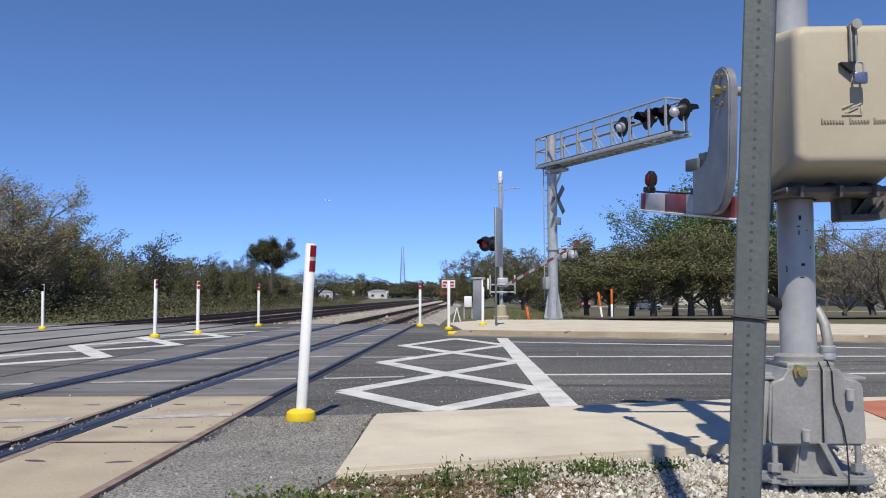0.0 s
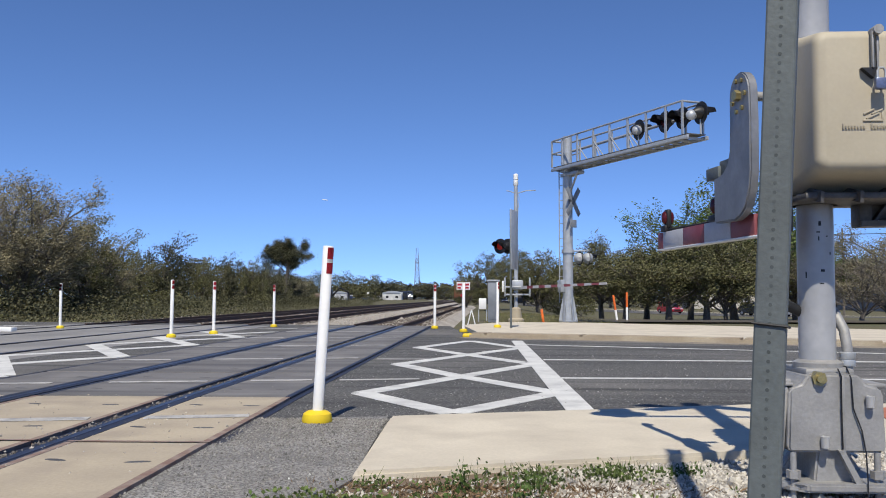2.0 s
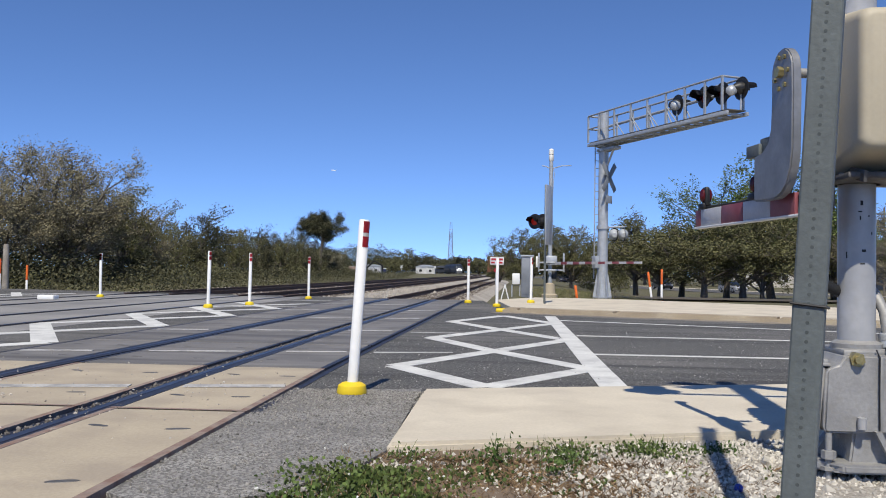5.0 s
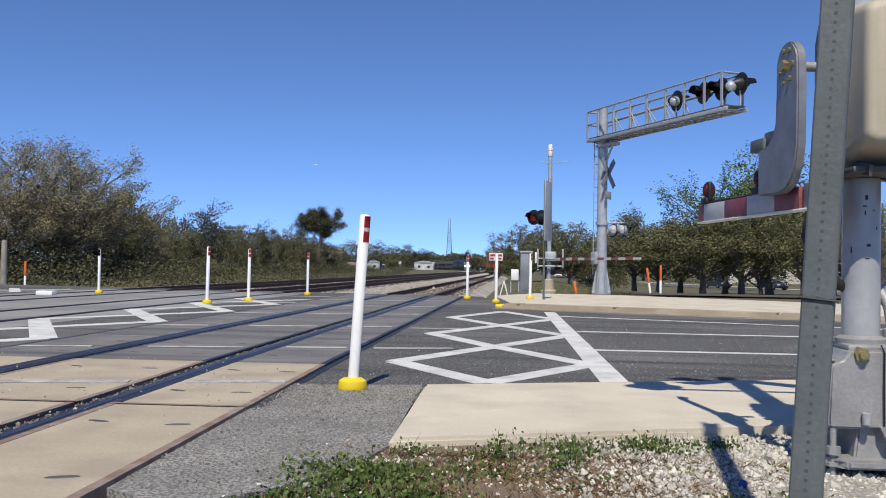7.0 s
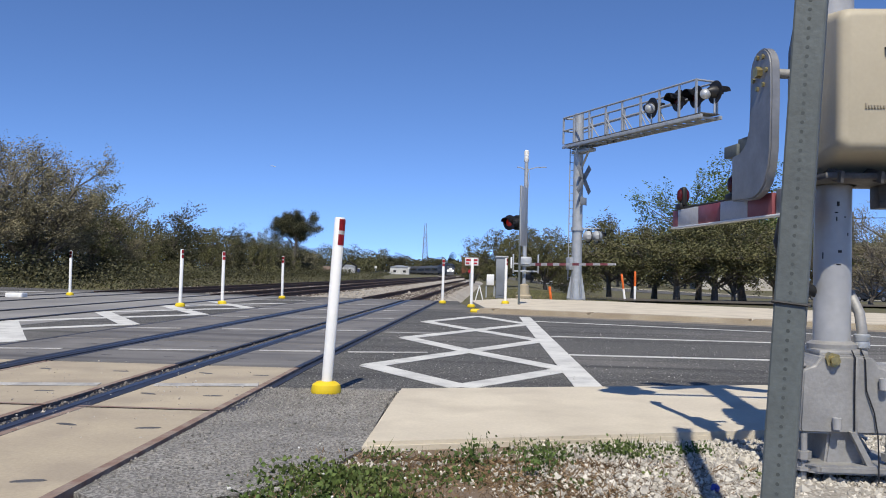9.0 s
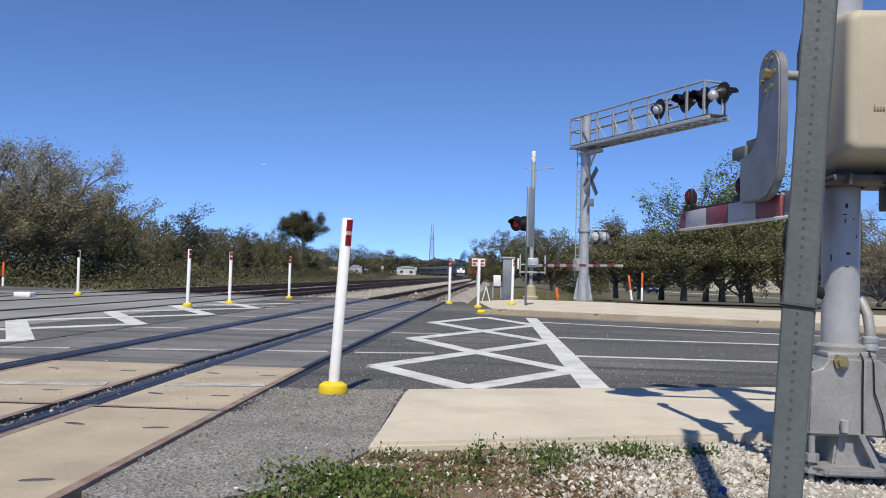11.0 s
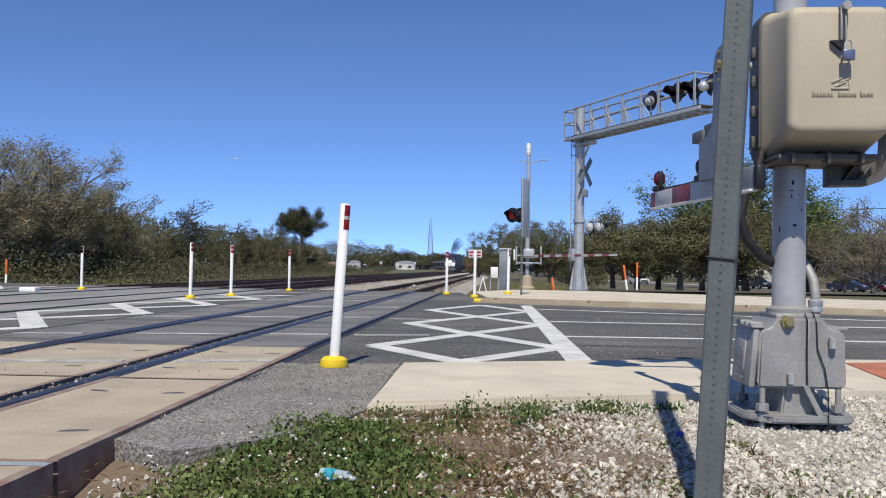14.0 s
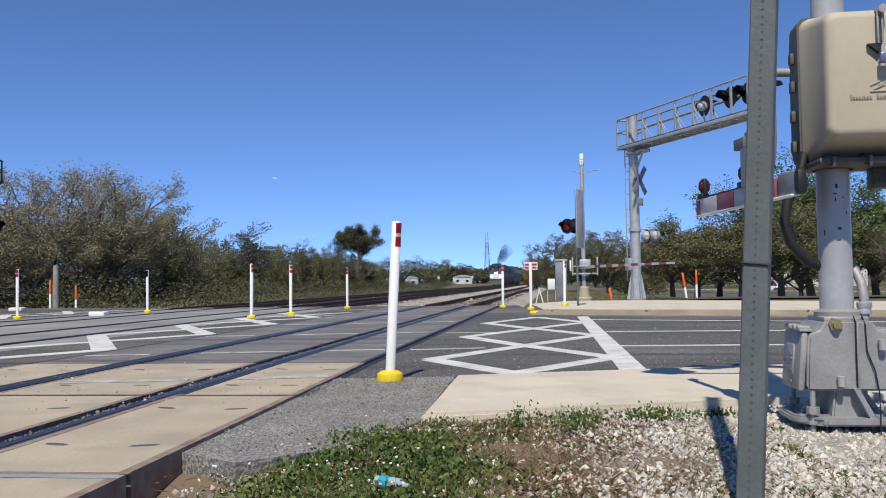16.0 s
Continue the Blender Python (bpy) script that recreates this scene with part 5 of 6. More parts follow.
ribbon("street", -5.0, 6.0, 0.03, M["asphalt"], "grey asphalt street behind the trees", "road")
ribbon("pavement_street", 6.05, 8.0, 0.08, M["concrete"], "pale concrete pavement along the far street", "pavement")
for k, (x, y, sx, sy, h, col, name) in enumerate(((104, 172, 66, 24, 10.0, (0.2, 0.215, 0.24), "slate grey low commercial building"), (56, 205, 20, 12, 5.5, (0.55, 0.52, 0.46), "cream low building behind the trees"),
                                           (-44, 412, 9, 6, 4.6, (0.62, 0.62, 0.6), "white gable-roofed shed far off"), (-70, 415, 9, 6, 4.4, (0.55, 0.56, 0.58), "pale metal shed far off"))):
    b = thing("building", name, "building", pose(x, y, -1.4 if x > 0 else -0.5))
    wm = material("wall_paint_" + "abcd"[k], col, 0.8, scale=0.4, fine=8, bump=0.1, amount=0.15)
    part("wall", box(B(), (0, 0, h * 0.4), (sx, sy, h * 0.8)), wm, b)
    bm = prism(B(), [(-sx / 2 - 0.4, h * 0.8), (sx / 2 + 0.4, h * 0.8), (sx / 2 * (0.98 if k < 2 else 0.3), h), (-sx / 2 * (0.98 if k < 2 else 0.3), h)], -sy / 2 - 0.3, sy / 2 + 0.3, Matrix.Rotation(radians(90), 4, "X"))
    part("roof", bm, M["galv"] if k > 1 else wm, b)
    for i in range(6 if k < 2 else 2):
        x = -sx / 2 + sx * (i + 0.5) / (6 if k < 2 else 2)
        w = part("window", box(B(), (x, -sy / 2 - 0.02, h * 0.4), (1.6, 0.06, 1.3)), M["white_plastic"], b)
        part("pane", box(B(), (x, -sy / 2 - 0.05, h * 0.4), (1.4, 0.04, 1.1)), M["black"], w)


# ---- vehicles ----
GLASS = material("tinted_glass", (0.02, 0.025, 0.03), 0.08, bump=0, coat=0.5)
TYRE = material("tyre_rubber", (0.02, 0.02, 0.02), 0.85)
RIM = material("alloy_rim", (0.45, 0.45, 0.47), 0.35, metal=0.8)
HEAD = material("lamp_glass", (0.75, 0.76, 0.78), 0.15, bump=0)


def car(color, label, kind="suv", name="car"):
    """A road car facing +x: lofted body, glasshouse, four wheels, lamps."""
    t = thing(name, label, name if name != "car" else "car", group="passing cars" if name == "car" else "")
    paint = material("car_paint", color, 0.3, bump=0, amount=0.05, coat=0.6)
    L, W_, Hh = (4.7, 1.85, 1.72) if kind == "suv" else (4.6, 1.8, 1.45)
    low = [(-L / 2, 0.45), (-L / 2 + 0.05, 0.95), (-L / 2 + 0.3, 1.02), (0.85, 1.0), (L / 2 - 0.35, 0.86), (L / 2 - 0.02, 0.7), (L / 2, 0.4), (L / 2 - 0.2, 0.24), (-L / 2 + 0.2, 0.26)]
    if kind == "pickup":
        L, Hh = 5.5, 1.85
    XZ = Matrix.Rotation(radians(90), 4, "X")
    bm = prism(B(), low, -W_ / 2, W_ / 2, XZ)
    bmesh.ops.bevel(bm, geom=bm.edges[:], offset=0.07, segments=3, affect="EDGES")
    body = part("body", bm, paint, t)
    rear = -L / 2 + (0.25 if kind == "suv" else 0.7 if kind == "sedan" else 2.0)
    gh = [(rear - 0.08, 0.98), (rear + 0.25, Hh - 0.06), (rear + 0.6, Hh), (0.2, Hh - 0.01), (1.15, 0.99)]
    bm = prism(B(), gh, -W_ / 2 + 0.14, W_ / 2 - 0.14, XZ)
    bmesh.ops.bevel(bm, geom=bm.edges[:], offset=0.05, segments=2, affect="EDGES")
    part("glasshouse", bm, GLASS, t, "dark tinted windows")
    bm = box(B(), ((rear + 0.6 + 0.2) / 2, 0, Hh), (0.2 - rear - 0.45, W_ - 0.36, 0.05), 0.02)
    for sx in (rear + 0.2, rear + 1.35):
        for sy in (-1, 1):
            box(bm, (sx, sy * (W_ / 2 - 0.13), 1.3), (0.09, 0.03, Hh - 1.0))
    part("roof", bm, paint, t)
    for sx in (-L / 2 + 0.85, L / 2 - 0.9):
        for sy in (-1, 1):
            w = part("wheel", lathe(B(), [(0.22, -0.1), (0.33, -0.1), (0.345, -0.06), (0.345, 0.06), (0.33, 0.1), (0.22, 0.1)], 18, Matrix.Translation((sx, sy * (W_ / 2 - 0.09), 0.345)) @ XZ), TYRE, t)
            part("rim", lathe(B(), [(0.21, -0.09), (0.21, 0.105), (0.06, 0.115)], 14, Matrix.Translation((sx, sy * (W_ / 2 - 0.09), 0.345)) @ Matrix.Rotation(radians(-90 * sy), 4, "X")), RIM, w)
    for sy in (-1, 1):
        part("headlight", box(B(), (L / 2 - 0.12, sy * (W_ / 2 - 0.3), 0.72), (0.2, 0.4, 0.13), 0.03), HEAD, t)
        part("tail_light", box(B(), (-L / 2 + 0.03, sy * (W_ / 2 - 0.18), 0.85), (0.1, 0.2, 0.22), 0.02), M["red_sheet"], t)
        part("mirror", box(B(), (0.85, sy * (W_ / 2 + 0.06), 1.06), (0.1, 0.18, 0.12), 0.03), paint, t)
    part("grille", box(B(), (L / 2 - 0.02, 0, 0.55), (0.06, 1.1, 0.2), 0.02), M["black"], t)
    return t


def ratio_to_s(r):
    """How far along the street the bearing r (x over y) lies."""
    s = 0.0
    while s < 400:
        x, y, _ = street_at(s)
        if (x + 0.15) / y >= r:
            return s
        s += 0.25
    return 400


CARS = (((0.42, 0.02, 0.03), "glossy red hatchback driving along the street", "suv", [(0, 0.132), (1.5, 0.192), (3, 0.275)], -1.5),
        ((0.02, 0.022, 0.026), "black sport utility car driving along the street", "suv", [(0, 0.183), (1, 0.24), (2.5, 0.33)], 1.5),
        ((0.3, 0.32, 0.36), "silver-blue sedan driving along the street", "sedan", [(0, 0.209), (1, 0.29), (2.5, 0.38)], -1.5),
        ((0.34, 0.34, 0.34), "silver sport utility car driving along the street", "suv", [(0, 0.06), (3.5, 0.173), (5, 0.244)], -1.5),
        ((0.03, 0.03, 0.035), "dark sport utility car driving along the street", "suv", [(0, 0.04), (4.5, 0.155), (7.3, 0.242), (8.4, 0.30)], -1.5),
        ((0.025, 0.03, 0.04), "dark blue sedan driving along the street", "sedan", [(0, 0.03), (7.3, 0.296), (8.4, 0.37)], 1.5),
        ((0.02, 0.025, 0.06), "navy blue sedan driving along the street", "sedan", [(0, 0.01), (11.3, 0.184), (12, 0.229), (12.8, 0.30), (14.1, 0.40)], -1.5),
        ((0.03, 0.035, 0.045), "dark grey car driving along the street", "suv", [(0, 0.008), (12, 0.17), (12.8, 0.216), (14.1, 0.285), (15.2, 0.36)], 1.0),
        ((0.75, 0.75, 0.74), "white sport utility car driving along the street", "suv", [(0, 0.008), (12, 0.10), (12.8, 0.131), (14.8, 0.193), (16, 0.239)], -1.5),
        ((0.11, 0.012, 0.02), "maroon sport utility car waiting on the street", "suv", [(0, 0.5), (11, 0.5), (13.2, 0.40), (16, 0.375)], 3.5))
cars = []
for col, lab, kind, marks, lane in CARS:
    cars.append((car(col, lab, kind), [(t, ratio_to_s(r)) for t, r in marks], lane))
pk = car((0.75, 0.75, 0.74), "white pickup truck parked beyond the tracks", "pickup", "pickup_truck")
pk.matrix_basis = pose(-48.0, 390, -0.2, 0, 0, 8)
bc = car((0.03, 0.1, 0.3), "blue car parked beyond the tracks", "sedan", "parked_car")
bc.matrix_basis = pose(-52.4, 388, -0.2, 0, 0, 185)
pt = thing("portable_toilet", "blue portable toilet with a white roof", "toilet cabin", pose(-59.5, 386, -0.2))
part("cabin", box(B(), (0, 0, 1.05), (1.15, 1.15, 2.1), 0.04), material("blue_plastic", (0.02, 0.035, 0.12), 0.5), pt)
part("roof", box(B(), (0, 0, 2.2), (1.2, 1.2, 0.2), 0.08), M["white_plastic"], pt)
for x, y in ((-51.3, 380), (-37.5, 388)):
    cb = thing("crossbuck_sign", "white crossbuck on a thin post beyond the tracks", "road sign", pose(x, y, -0.2), "far crossbucks")
    part("post", tube(B(), (0, 0, 0), (0, 0, 3.3), 0.06), M["galv"], cb)
    for a in (45, -45):
        part("blade", box(B(), (0, -0.08, 3.1), (1.5, 0.02, 0.26), 0, Matrix.Rotation(radians(a), 4, "Y")), M["white_plastic"], cb)
tr = thing("excavator", "dark tracked excavator parked by the wood", "machine", pose(-27.5, 150, -0.4))
part("cab", box(B(), (0.3, 0, 2.0), (1.5, 1.6, 1.6), 0.1), M["black"], tr)
part("body", box(B(), (-0.8, 0, 1.5), (2.0, 2.2, 1.0), 0.1), M["rust"], tr)
part("boom", pipe(B(), [(1, 0, 1.6), (2.4, 0, 3.0), (3.8, 0, 2.2), (3.9, 0, 0.8)], 0.16, 6), M["black"], tr)
for sy in (-0.9, 0.9):
    part("crawler", box(B(), (0, sy, 0.4), (3.2, 0.5, 0.8), 0.3), TYRE, tr)
mw = thing("maintenance_wagon", "rust-orange track maintenance wagon on the siding", "rail wagon", pose(-3.55, 128, 0.05))
part("body", box(B(), (0, 4, 2.0), (2.6, 8, 2.6), 0.1), material("rust_orange", (0.2, 0.08, 0.04), 0.8, scale=1, fine=10), mw)
part("frame", box(B(), (0, 4, 0.75), (2.3, 8.4, 0.3), 0.03), M["black"], mw)
part("cab_window", box(B(), (0, -0.03, 2.5), (1.8, 0.06, 0.7), 0.02), GLASS, mw)
for sx in (-0.75, 0.75):
    for sy in (1.2, 6.8):
        part("wheel", lathe(B(), [(0.42, -0.06), (0.42, 0.06)], 16, pose(sx, sy, 0.42, 0, 90, 0)), M["black"], mw)

# ---- the passenger train ----
NAVY = material("navy_livery", (0.012, 0.022, 0.05), 0.6, scale=0.8, fine=8, bump=0)
SILVER = material("stainless_side", (0.13, 0.132, 0.14), 0.6, metal=0.2, scale=0.7, fine=9, bump=0.05)
LIGHT = glow("headlight_glow", (1.0, 0.95, 0.85), 4.0, (0.9, 0.9, 0.85))


def bogie(t, y):
    bm = box(B(), (0, y, 0.6), (2.3, 3.2, 0.45), 0.08)
    b = part("bogie", bm, M["black"], t)
    for yy in (-1.1, 1.1):
        for x in (-0.75, 0.75):
            part("wheel", lathe(B(), [(0.46, -0.07), (0.5, 0.0), (0.46, 0.07)], 18, pose(x, y + yy, 0.5, 0, 90, 0)), M["rail"], b)


def locomotive():
    """Nose towards -y, cab front sloped, roof rounded."""
    t = thing("locomotive", "navy and silver passenger locomotive with lit headlights", "locomotive", group="passenger train")
    prof = [(-1.5, 0.9), (-1.55, 3.4), (-1.3, 4.0), (-0.7, 4.4), (0.7, 4.4), (1.3, 4.0), (1.55, 3.4), (1.5, 0.9)]
    bm = B()
    rows = []
    for y, k, cut in ((-10.4, 0.86, 2.2), (-10.2, 0.95, 2.5), (-9.9, 0.98, 2.75), (-8.9, 1.0, 4.15), (-8.2, 1.0, 4.4), (10.4, 1.0, 4.4)):
        rows.append([bm.verts.new((x * k, y, min(z, cut))) for x, z in prof])
    for q, s in zip(rows, rows[1:]):
        for i in range(len(prof) - 1):
            bm.faces.new((q[i], q[i + 1], s[i + 1], s[i]))
        bm.faces.new((q[-1], q[0], s[0], s[-1]))
    bm.faces.new(rows[0])
    bm.faces.new(rows[-1][::-1])
    part("hull", bm, NAVY, t)
    part("nose_panel", box(B(), (0, -10.42, 1.72), (2.5, 0.06, 0.95), 0.03), M["white_sheet"], t, "pale nose panel")
    part("plow", prism(B(), [(-1.4, 0.25), (1.4, 0.25), (1.2, 0.95), (-1.2, 0.95)], 10.3, 10.6, Matrix.Rotation(radians(90), 4, "X")), SILVER, t)
    for x in (-0.72, 0.72):
        part("windshield", box(B(), (x, -9.42, 3.5), (1.15, 0.06, 0.75), 0.02, Matrix.Rotation(radians(-35.5), 4, "X")), GLASS, t, "dark windshield pane")
    for x, z in ((-0.2, 2.45), (0.2, 2.45), (-0.85, 1.75), (0.85, 1.75)):
        part("headlight", lathe(B(), [(0.17, 0), (0.17, 0.06), (0.05, 0.1)], 16, Matrix.Translation((x, -10.36 if z > 2 else -10.44, z)) @ Matrix.Rotation(radians(90), 4, "X")), LIGHT, t, "glowing white headlight")
    for sx in (-1, 1):
        part("stripe", box(B(), (sx * 1.56, 0.5, 2.1), (0.03, 18, 0.8)), SILVER, t, "silver side stripe")
        part("side_window", box(B(), (sx * 1.55, -7.9, 3.0), (0.04, 0.9, 0.6)), GLASS, t)
    part("tank", box(B(), (0, 0, 0.75), (2.4, 5, 0.7), 0.15), M["black"], t)
    part("exhaust", box(B(), (0, 2.0, 4.45), (0.6, 1.2, 0.16), 0.03), M["black"], t)
    bogie(t, -6.6)
    bogie(t, 6.6)
    return t


def coach():
    t = thing("passenger_coach", "stainless steel passenger coach with a dark window band", "rail coach", group="passenger train")
    prof = [(-1.5, 0.8), (-1.52, 3.3), (-1.25, 3.75), (-0.6, 3.95), (0.6, 3.95), (1.25, 3.75), (1.52, 3.3), (1.5, 0.8)]
    bm = prism(B(), prof, -12.9, 12.9, Matrix.Rotation(radians(90), 4, "X"))
    part("hull", bm, SILVER, t)
    for sx in (-1, 1):
        part("window_band", box(B(), (sx * 1.525, 0, 2.55), (0.03, 22, 0.55)), GLASS, t, "dark window band")
        part("stripe", box(B(), (sx * 1.52, 0, 1.95), (0.03, 25.6, 0.3)), NAVY, t, "blue side stripe")
    part("gangway", box(B(), (0, 0, 2.1), (1.2, 26.4, 2.3), 0.05), M["black"], t)
    part("underframe", box(B(), (0, 0, 0.7), (2.3, 14, 0.5), 0.1), M["black"], t)
    bogie(t, -9)
    bogie(t, 9)
    return t


train = [(locomotive(), 10.4)]
loco2 = copy_thing(train[0][0], Matrix())
tagged(loco2, "second navy and silver passenger locomotive of the train")
train.append((loco2, 32.2))
c0 = coach()
for i in range(5):
    train.append((c0 if i == 0 else copy_thing(c0, Matrix()), 56.2 + 26.6 * i))
# exhaust: drifting translucent puffs
sm = bpy.data.materials.new("diesel_smoke")
sm.use_nodes = True
sn, sl2 = sm.node_tree.nodes, sm.node_tree.links
tp = sn.new("ShaderNodeBsdfTransparent")
mx = sn.new("ShaderNodeMixShader")
ns = sn.new("ShaderNodeTexNoise")
ns.inputs["Scale"].default_value = 0.9
mr = sn.new("ShaderNodeMapRange")
mr.inputs[3].default_value = 0.0
mr.inputs[1].default_value, mr.inputs[2].default_value, mr.inputs[4].default_value = 0.38, 0.75, 0.42
sl2.new(ns.outputs["Fac"], mr.inputs[0])
sl2.new(mr.outputs[0], mx.inputs[0])
sl2.new(tp.outputs[0], mx.inputs[1])
soot = sn.new("ShaderNodeBsdfDiffuse")
soot.inputs["Color"].default_value = (0.006, 0.006, 0.007, 1)
sl2.new(soot.outputs[0], mx.inputs[2])
sl2.new(mx.outputs[0], sn["Material Output"].inputs["Surface"])
smoke = thing("exhaust_smoke", "thin grey diesel exhaust above the locomotive", "smoke")
for i in range(6):
    bm = B()
    bmesh.ops.create_icosphere(bm, subdivisions=3, radius=0.55 + 0.16 * i)
    for v in bm.verts:
        v.co *= 1 + 0.4 * noise.noise(v.co * 1.2 + Vector((i * 3.1, 0, 0)))
    bmesh.ops.translate(bm, vec=(0.28 * i - 0.2, 2.0 + 0.9 * i, 4.7 + 0.5 * i + 0.2 * (i % 2)), verts=bm.verts)
    part("puff", bm, sm, smoke)

# ---- crossing panels, stones, weeds ----
cr = thing("level_crossing", "concrete crossing panels with rusty steel edges between the rails", "crossing", kind="structure")
TOP = 0.022


def panel_mesh(w, mat, l=2.42):
    bm = box(B(), (0, 0, 0), (w - 0.1, l - 0.03, 0.2), 0.006, seg=1)
    return finish(bm, mat)


def angle_mesh(w, mat, l=2.42):
    bm = B()
    for s in (-1, 1):
        box(bm, (s * (w / 2 - 0.028), 0, 0.001), (0.05, l - 0.02, 0.2))
    return finish(bm, mat)


pock = finish(lathe(B(), [(0.055, 0.0), (0.05, 0.0025)], 10, Matrix.Diagonal((1.3, 0.45, 1, 1))), M["dark_cast"])
for x0, x1 in ((-2.735, -1.87), (-4.16, -2.95), (-5.36, -4.36)):
    meshes = [panel_mesh(x1 - x0, M[m]) for m in ("panel_tan", "panel_grey")]
    am = [angle_mesh(x1 - x0, M["rust"]), angle_mesh(x1 - x0, M["rubber"])]
    for i in range(-1, 10):
        yc = 3.08 + 2.44 * i + 1.21
        o = new("panel", meshes[0] if i < 2 else meshes[1])
        o.parent = cr
        o.matrix_basis = pose((x0 + x1) / 2 + near_x(yc), yc, TOP - 0.1 + (0.002 if i % 3 == 0 else 0), 0, 0, 1.15 if i < 2 else 0)
        e = new("edge_angle", am[0 if i < 2 else 1])
        e.parent = o
        for px, py in ((-0.27, -0.6), (0.25, -0.62), (-0.25, 0.62), (0.28, 0.58)):
            k = new("lifting_pocket", pock)
            k.parent = o
            k.matrix_basis = pose(px * (x1 - x0), py, 0.1, 0, 0, 25 * math.sin(7 * i + 9 * px))
    for yj, mat, w in ((5.52, "rust", 0.035), (3.06, "rust", 0.03), (3.0, "galv", 0.05)):
        k = near_x(yj)
        tagged(stroke("panel_joint", (x0 + k, yj), (x1 + k, yj + 0.02 * (x1 - x0)), w, M[mat], TOP + 0.0022, h=0.002), "steel-edged joint between crossing panels", "joint", kind="structure")


def groove(name, label, category, x, y0, w, mat, z, h):
    """A long strip beside the rail, following its slight swing."""
    prev = y0
    for y in [v for v in (5.5, 8.0, 27.5) if v > y0]:
        tagged(stroke(name, (x + near_x(prev), prev), (x + near_x(y), y), w, M[mat], z, h=h), label, category, kind="structure")
        prev = y


groove("seam", "dark rubber seam along the panels", "seam", -1.84, 5.6, 0.06, "rubber", 0.001, 0.004)
groove("seam", "dark rubber seam along the panels", "seam", -5.4, 3.2, 0.05, "rubber", 0.001, 0.004)
for c in (-2.715, -4.37, -4.225):
    groove("rubber_strip", "dark rubber strip along the rail", "rubber strip", c, 0.6, 0.075, "rubber", TOP - 0.02, 0.0225)
for c in (-2.885, -4.225):
    groove("flangeway", "dark flangeway groove beside the rail", "groove", c, -2, 0.1, "rubber", 0.0005, 0.004)


def scatter(name, label, category, n, place, size, mat, seed):
    """Loose stones: squashed, turned octahedra."""
    r = random.Random(seed)
    verts, faces = [], []
    for i in range(n):
        x, y, z = place(r)
        s = size * r.lognormvariate(0, 0.36)
        q = Euler((r.uniform(0, 6), r.uniform(0, 6), r.uniform(0, 6))).to_matrix()
        k = len(verts)
        for v in ((1, 0, 0), (-1, 0, 0), (0, 1, 0), (0, -1, 0), (0, 0, 0.7), (0, 0, -0.7)):
            verts.append(tuple(Vector((x, y, z + s * 0.25)) + q @ (Vector(v) * s * r.uniform(0.78, 1.08))))
        faces += [(k + a, k + b, k + c) for a, b, c in ((0, 2, 4), (2, 1, 4), (1, 3, 4), (3, 0, 4), (2, 0, 5), (1, 2, 5), (3, 1, 5), (0, 3, 5))]
    me = bpy.data.meshes.new(name)
    me.from_pydata(verts, [], faces)
    me.materials.append(mat)
    return tagged(new(name, me), label, category, kind="stuff")


def verge_spot(r):
    while True:
        x, y = r.uniform(-1.6, 3.6), r.uniform(2.2, 6.0)
        lim = 4.62 + 0.345 * (x + 0.82)
        if y < lim - 0.02 and r.random() < ease((x + 0.35) / 1.1) * 0.92 + 0.12:
            return x, y, -0.012 - 0.05 * ease((3.0 - y) / 2.5) - 0.05 * ease((-1.0 - x) / 0.5)


scatter("gravel", "pale crushed limestone pieces on the verge", "gravel", 38000, verge_spot, 0.0102, M["stone"], 1)
scatter("grit", "loose grey grit along the apron's edge", "gravel", 9000, lambda r: (r.uniform(-1.84, -0.85), 6.75 - abs(r.gauss(0, 0.6)) if r.random() < 0.45 else r.uniform(3.6, 6.7), 0.004), 0.0048, material("grit", (0.3, 0.285, 0.26), 0.9, island=0.5, bump=0), 2)
scatter("grit", "gravel caught in the flangeway", "gravel", 1600, lambda r: (lambda y: (-2.885 + near_x(y) + r.gauss(0, 0.022), y, 0.003))(r.uniform(3, 22)), 0.01, material("flange_grit", (0.17, 0.155, 0.14), 0.9, island=0.5, bump=0), 3)
scatter("road_grit", "pale chips of stone bedded in the worn asphalt", "grit", 10000, lambda r: (r.uniform(-1.8, 6.5), 6.9 + 8.5 * r.random() ** 1.3, -0.001), 0.0046, material("road_grit", (0.33, 0.32, 0.3), 0.9, island=0.5, bump=0), 7)
scatter("debris", "small pale debris on the crossing panels", "debris", 420, lambda r: (r.uniform(-5.3, -1.9), 6.2 + r.gauss(0, 0.9), TOP), 0.006, material("debris", (0.5, 0.46, 0.4), 0.9, island=0.4, bump=0), 4)
scatter("ballast_stones", "crushed ballast stones beside the main line", "ballast", 11000, lambda r: (r.uniform(-15.5, -2.0), 28.4 + r.random() ** 1.6 * 40, -0.13), 0.032, M["ballast"], 6)


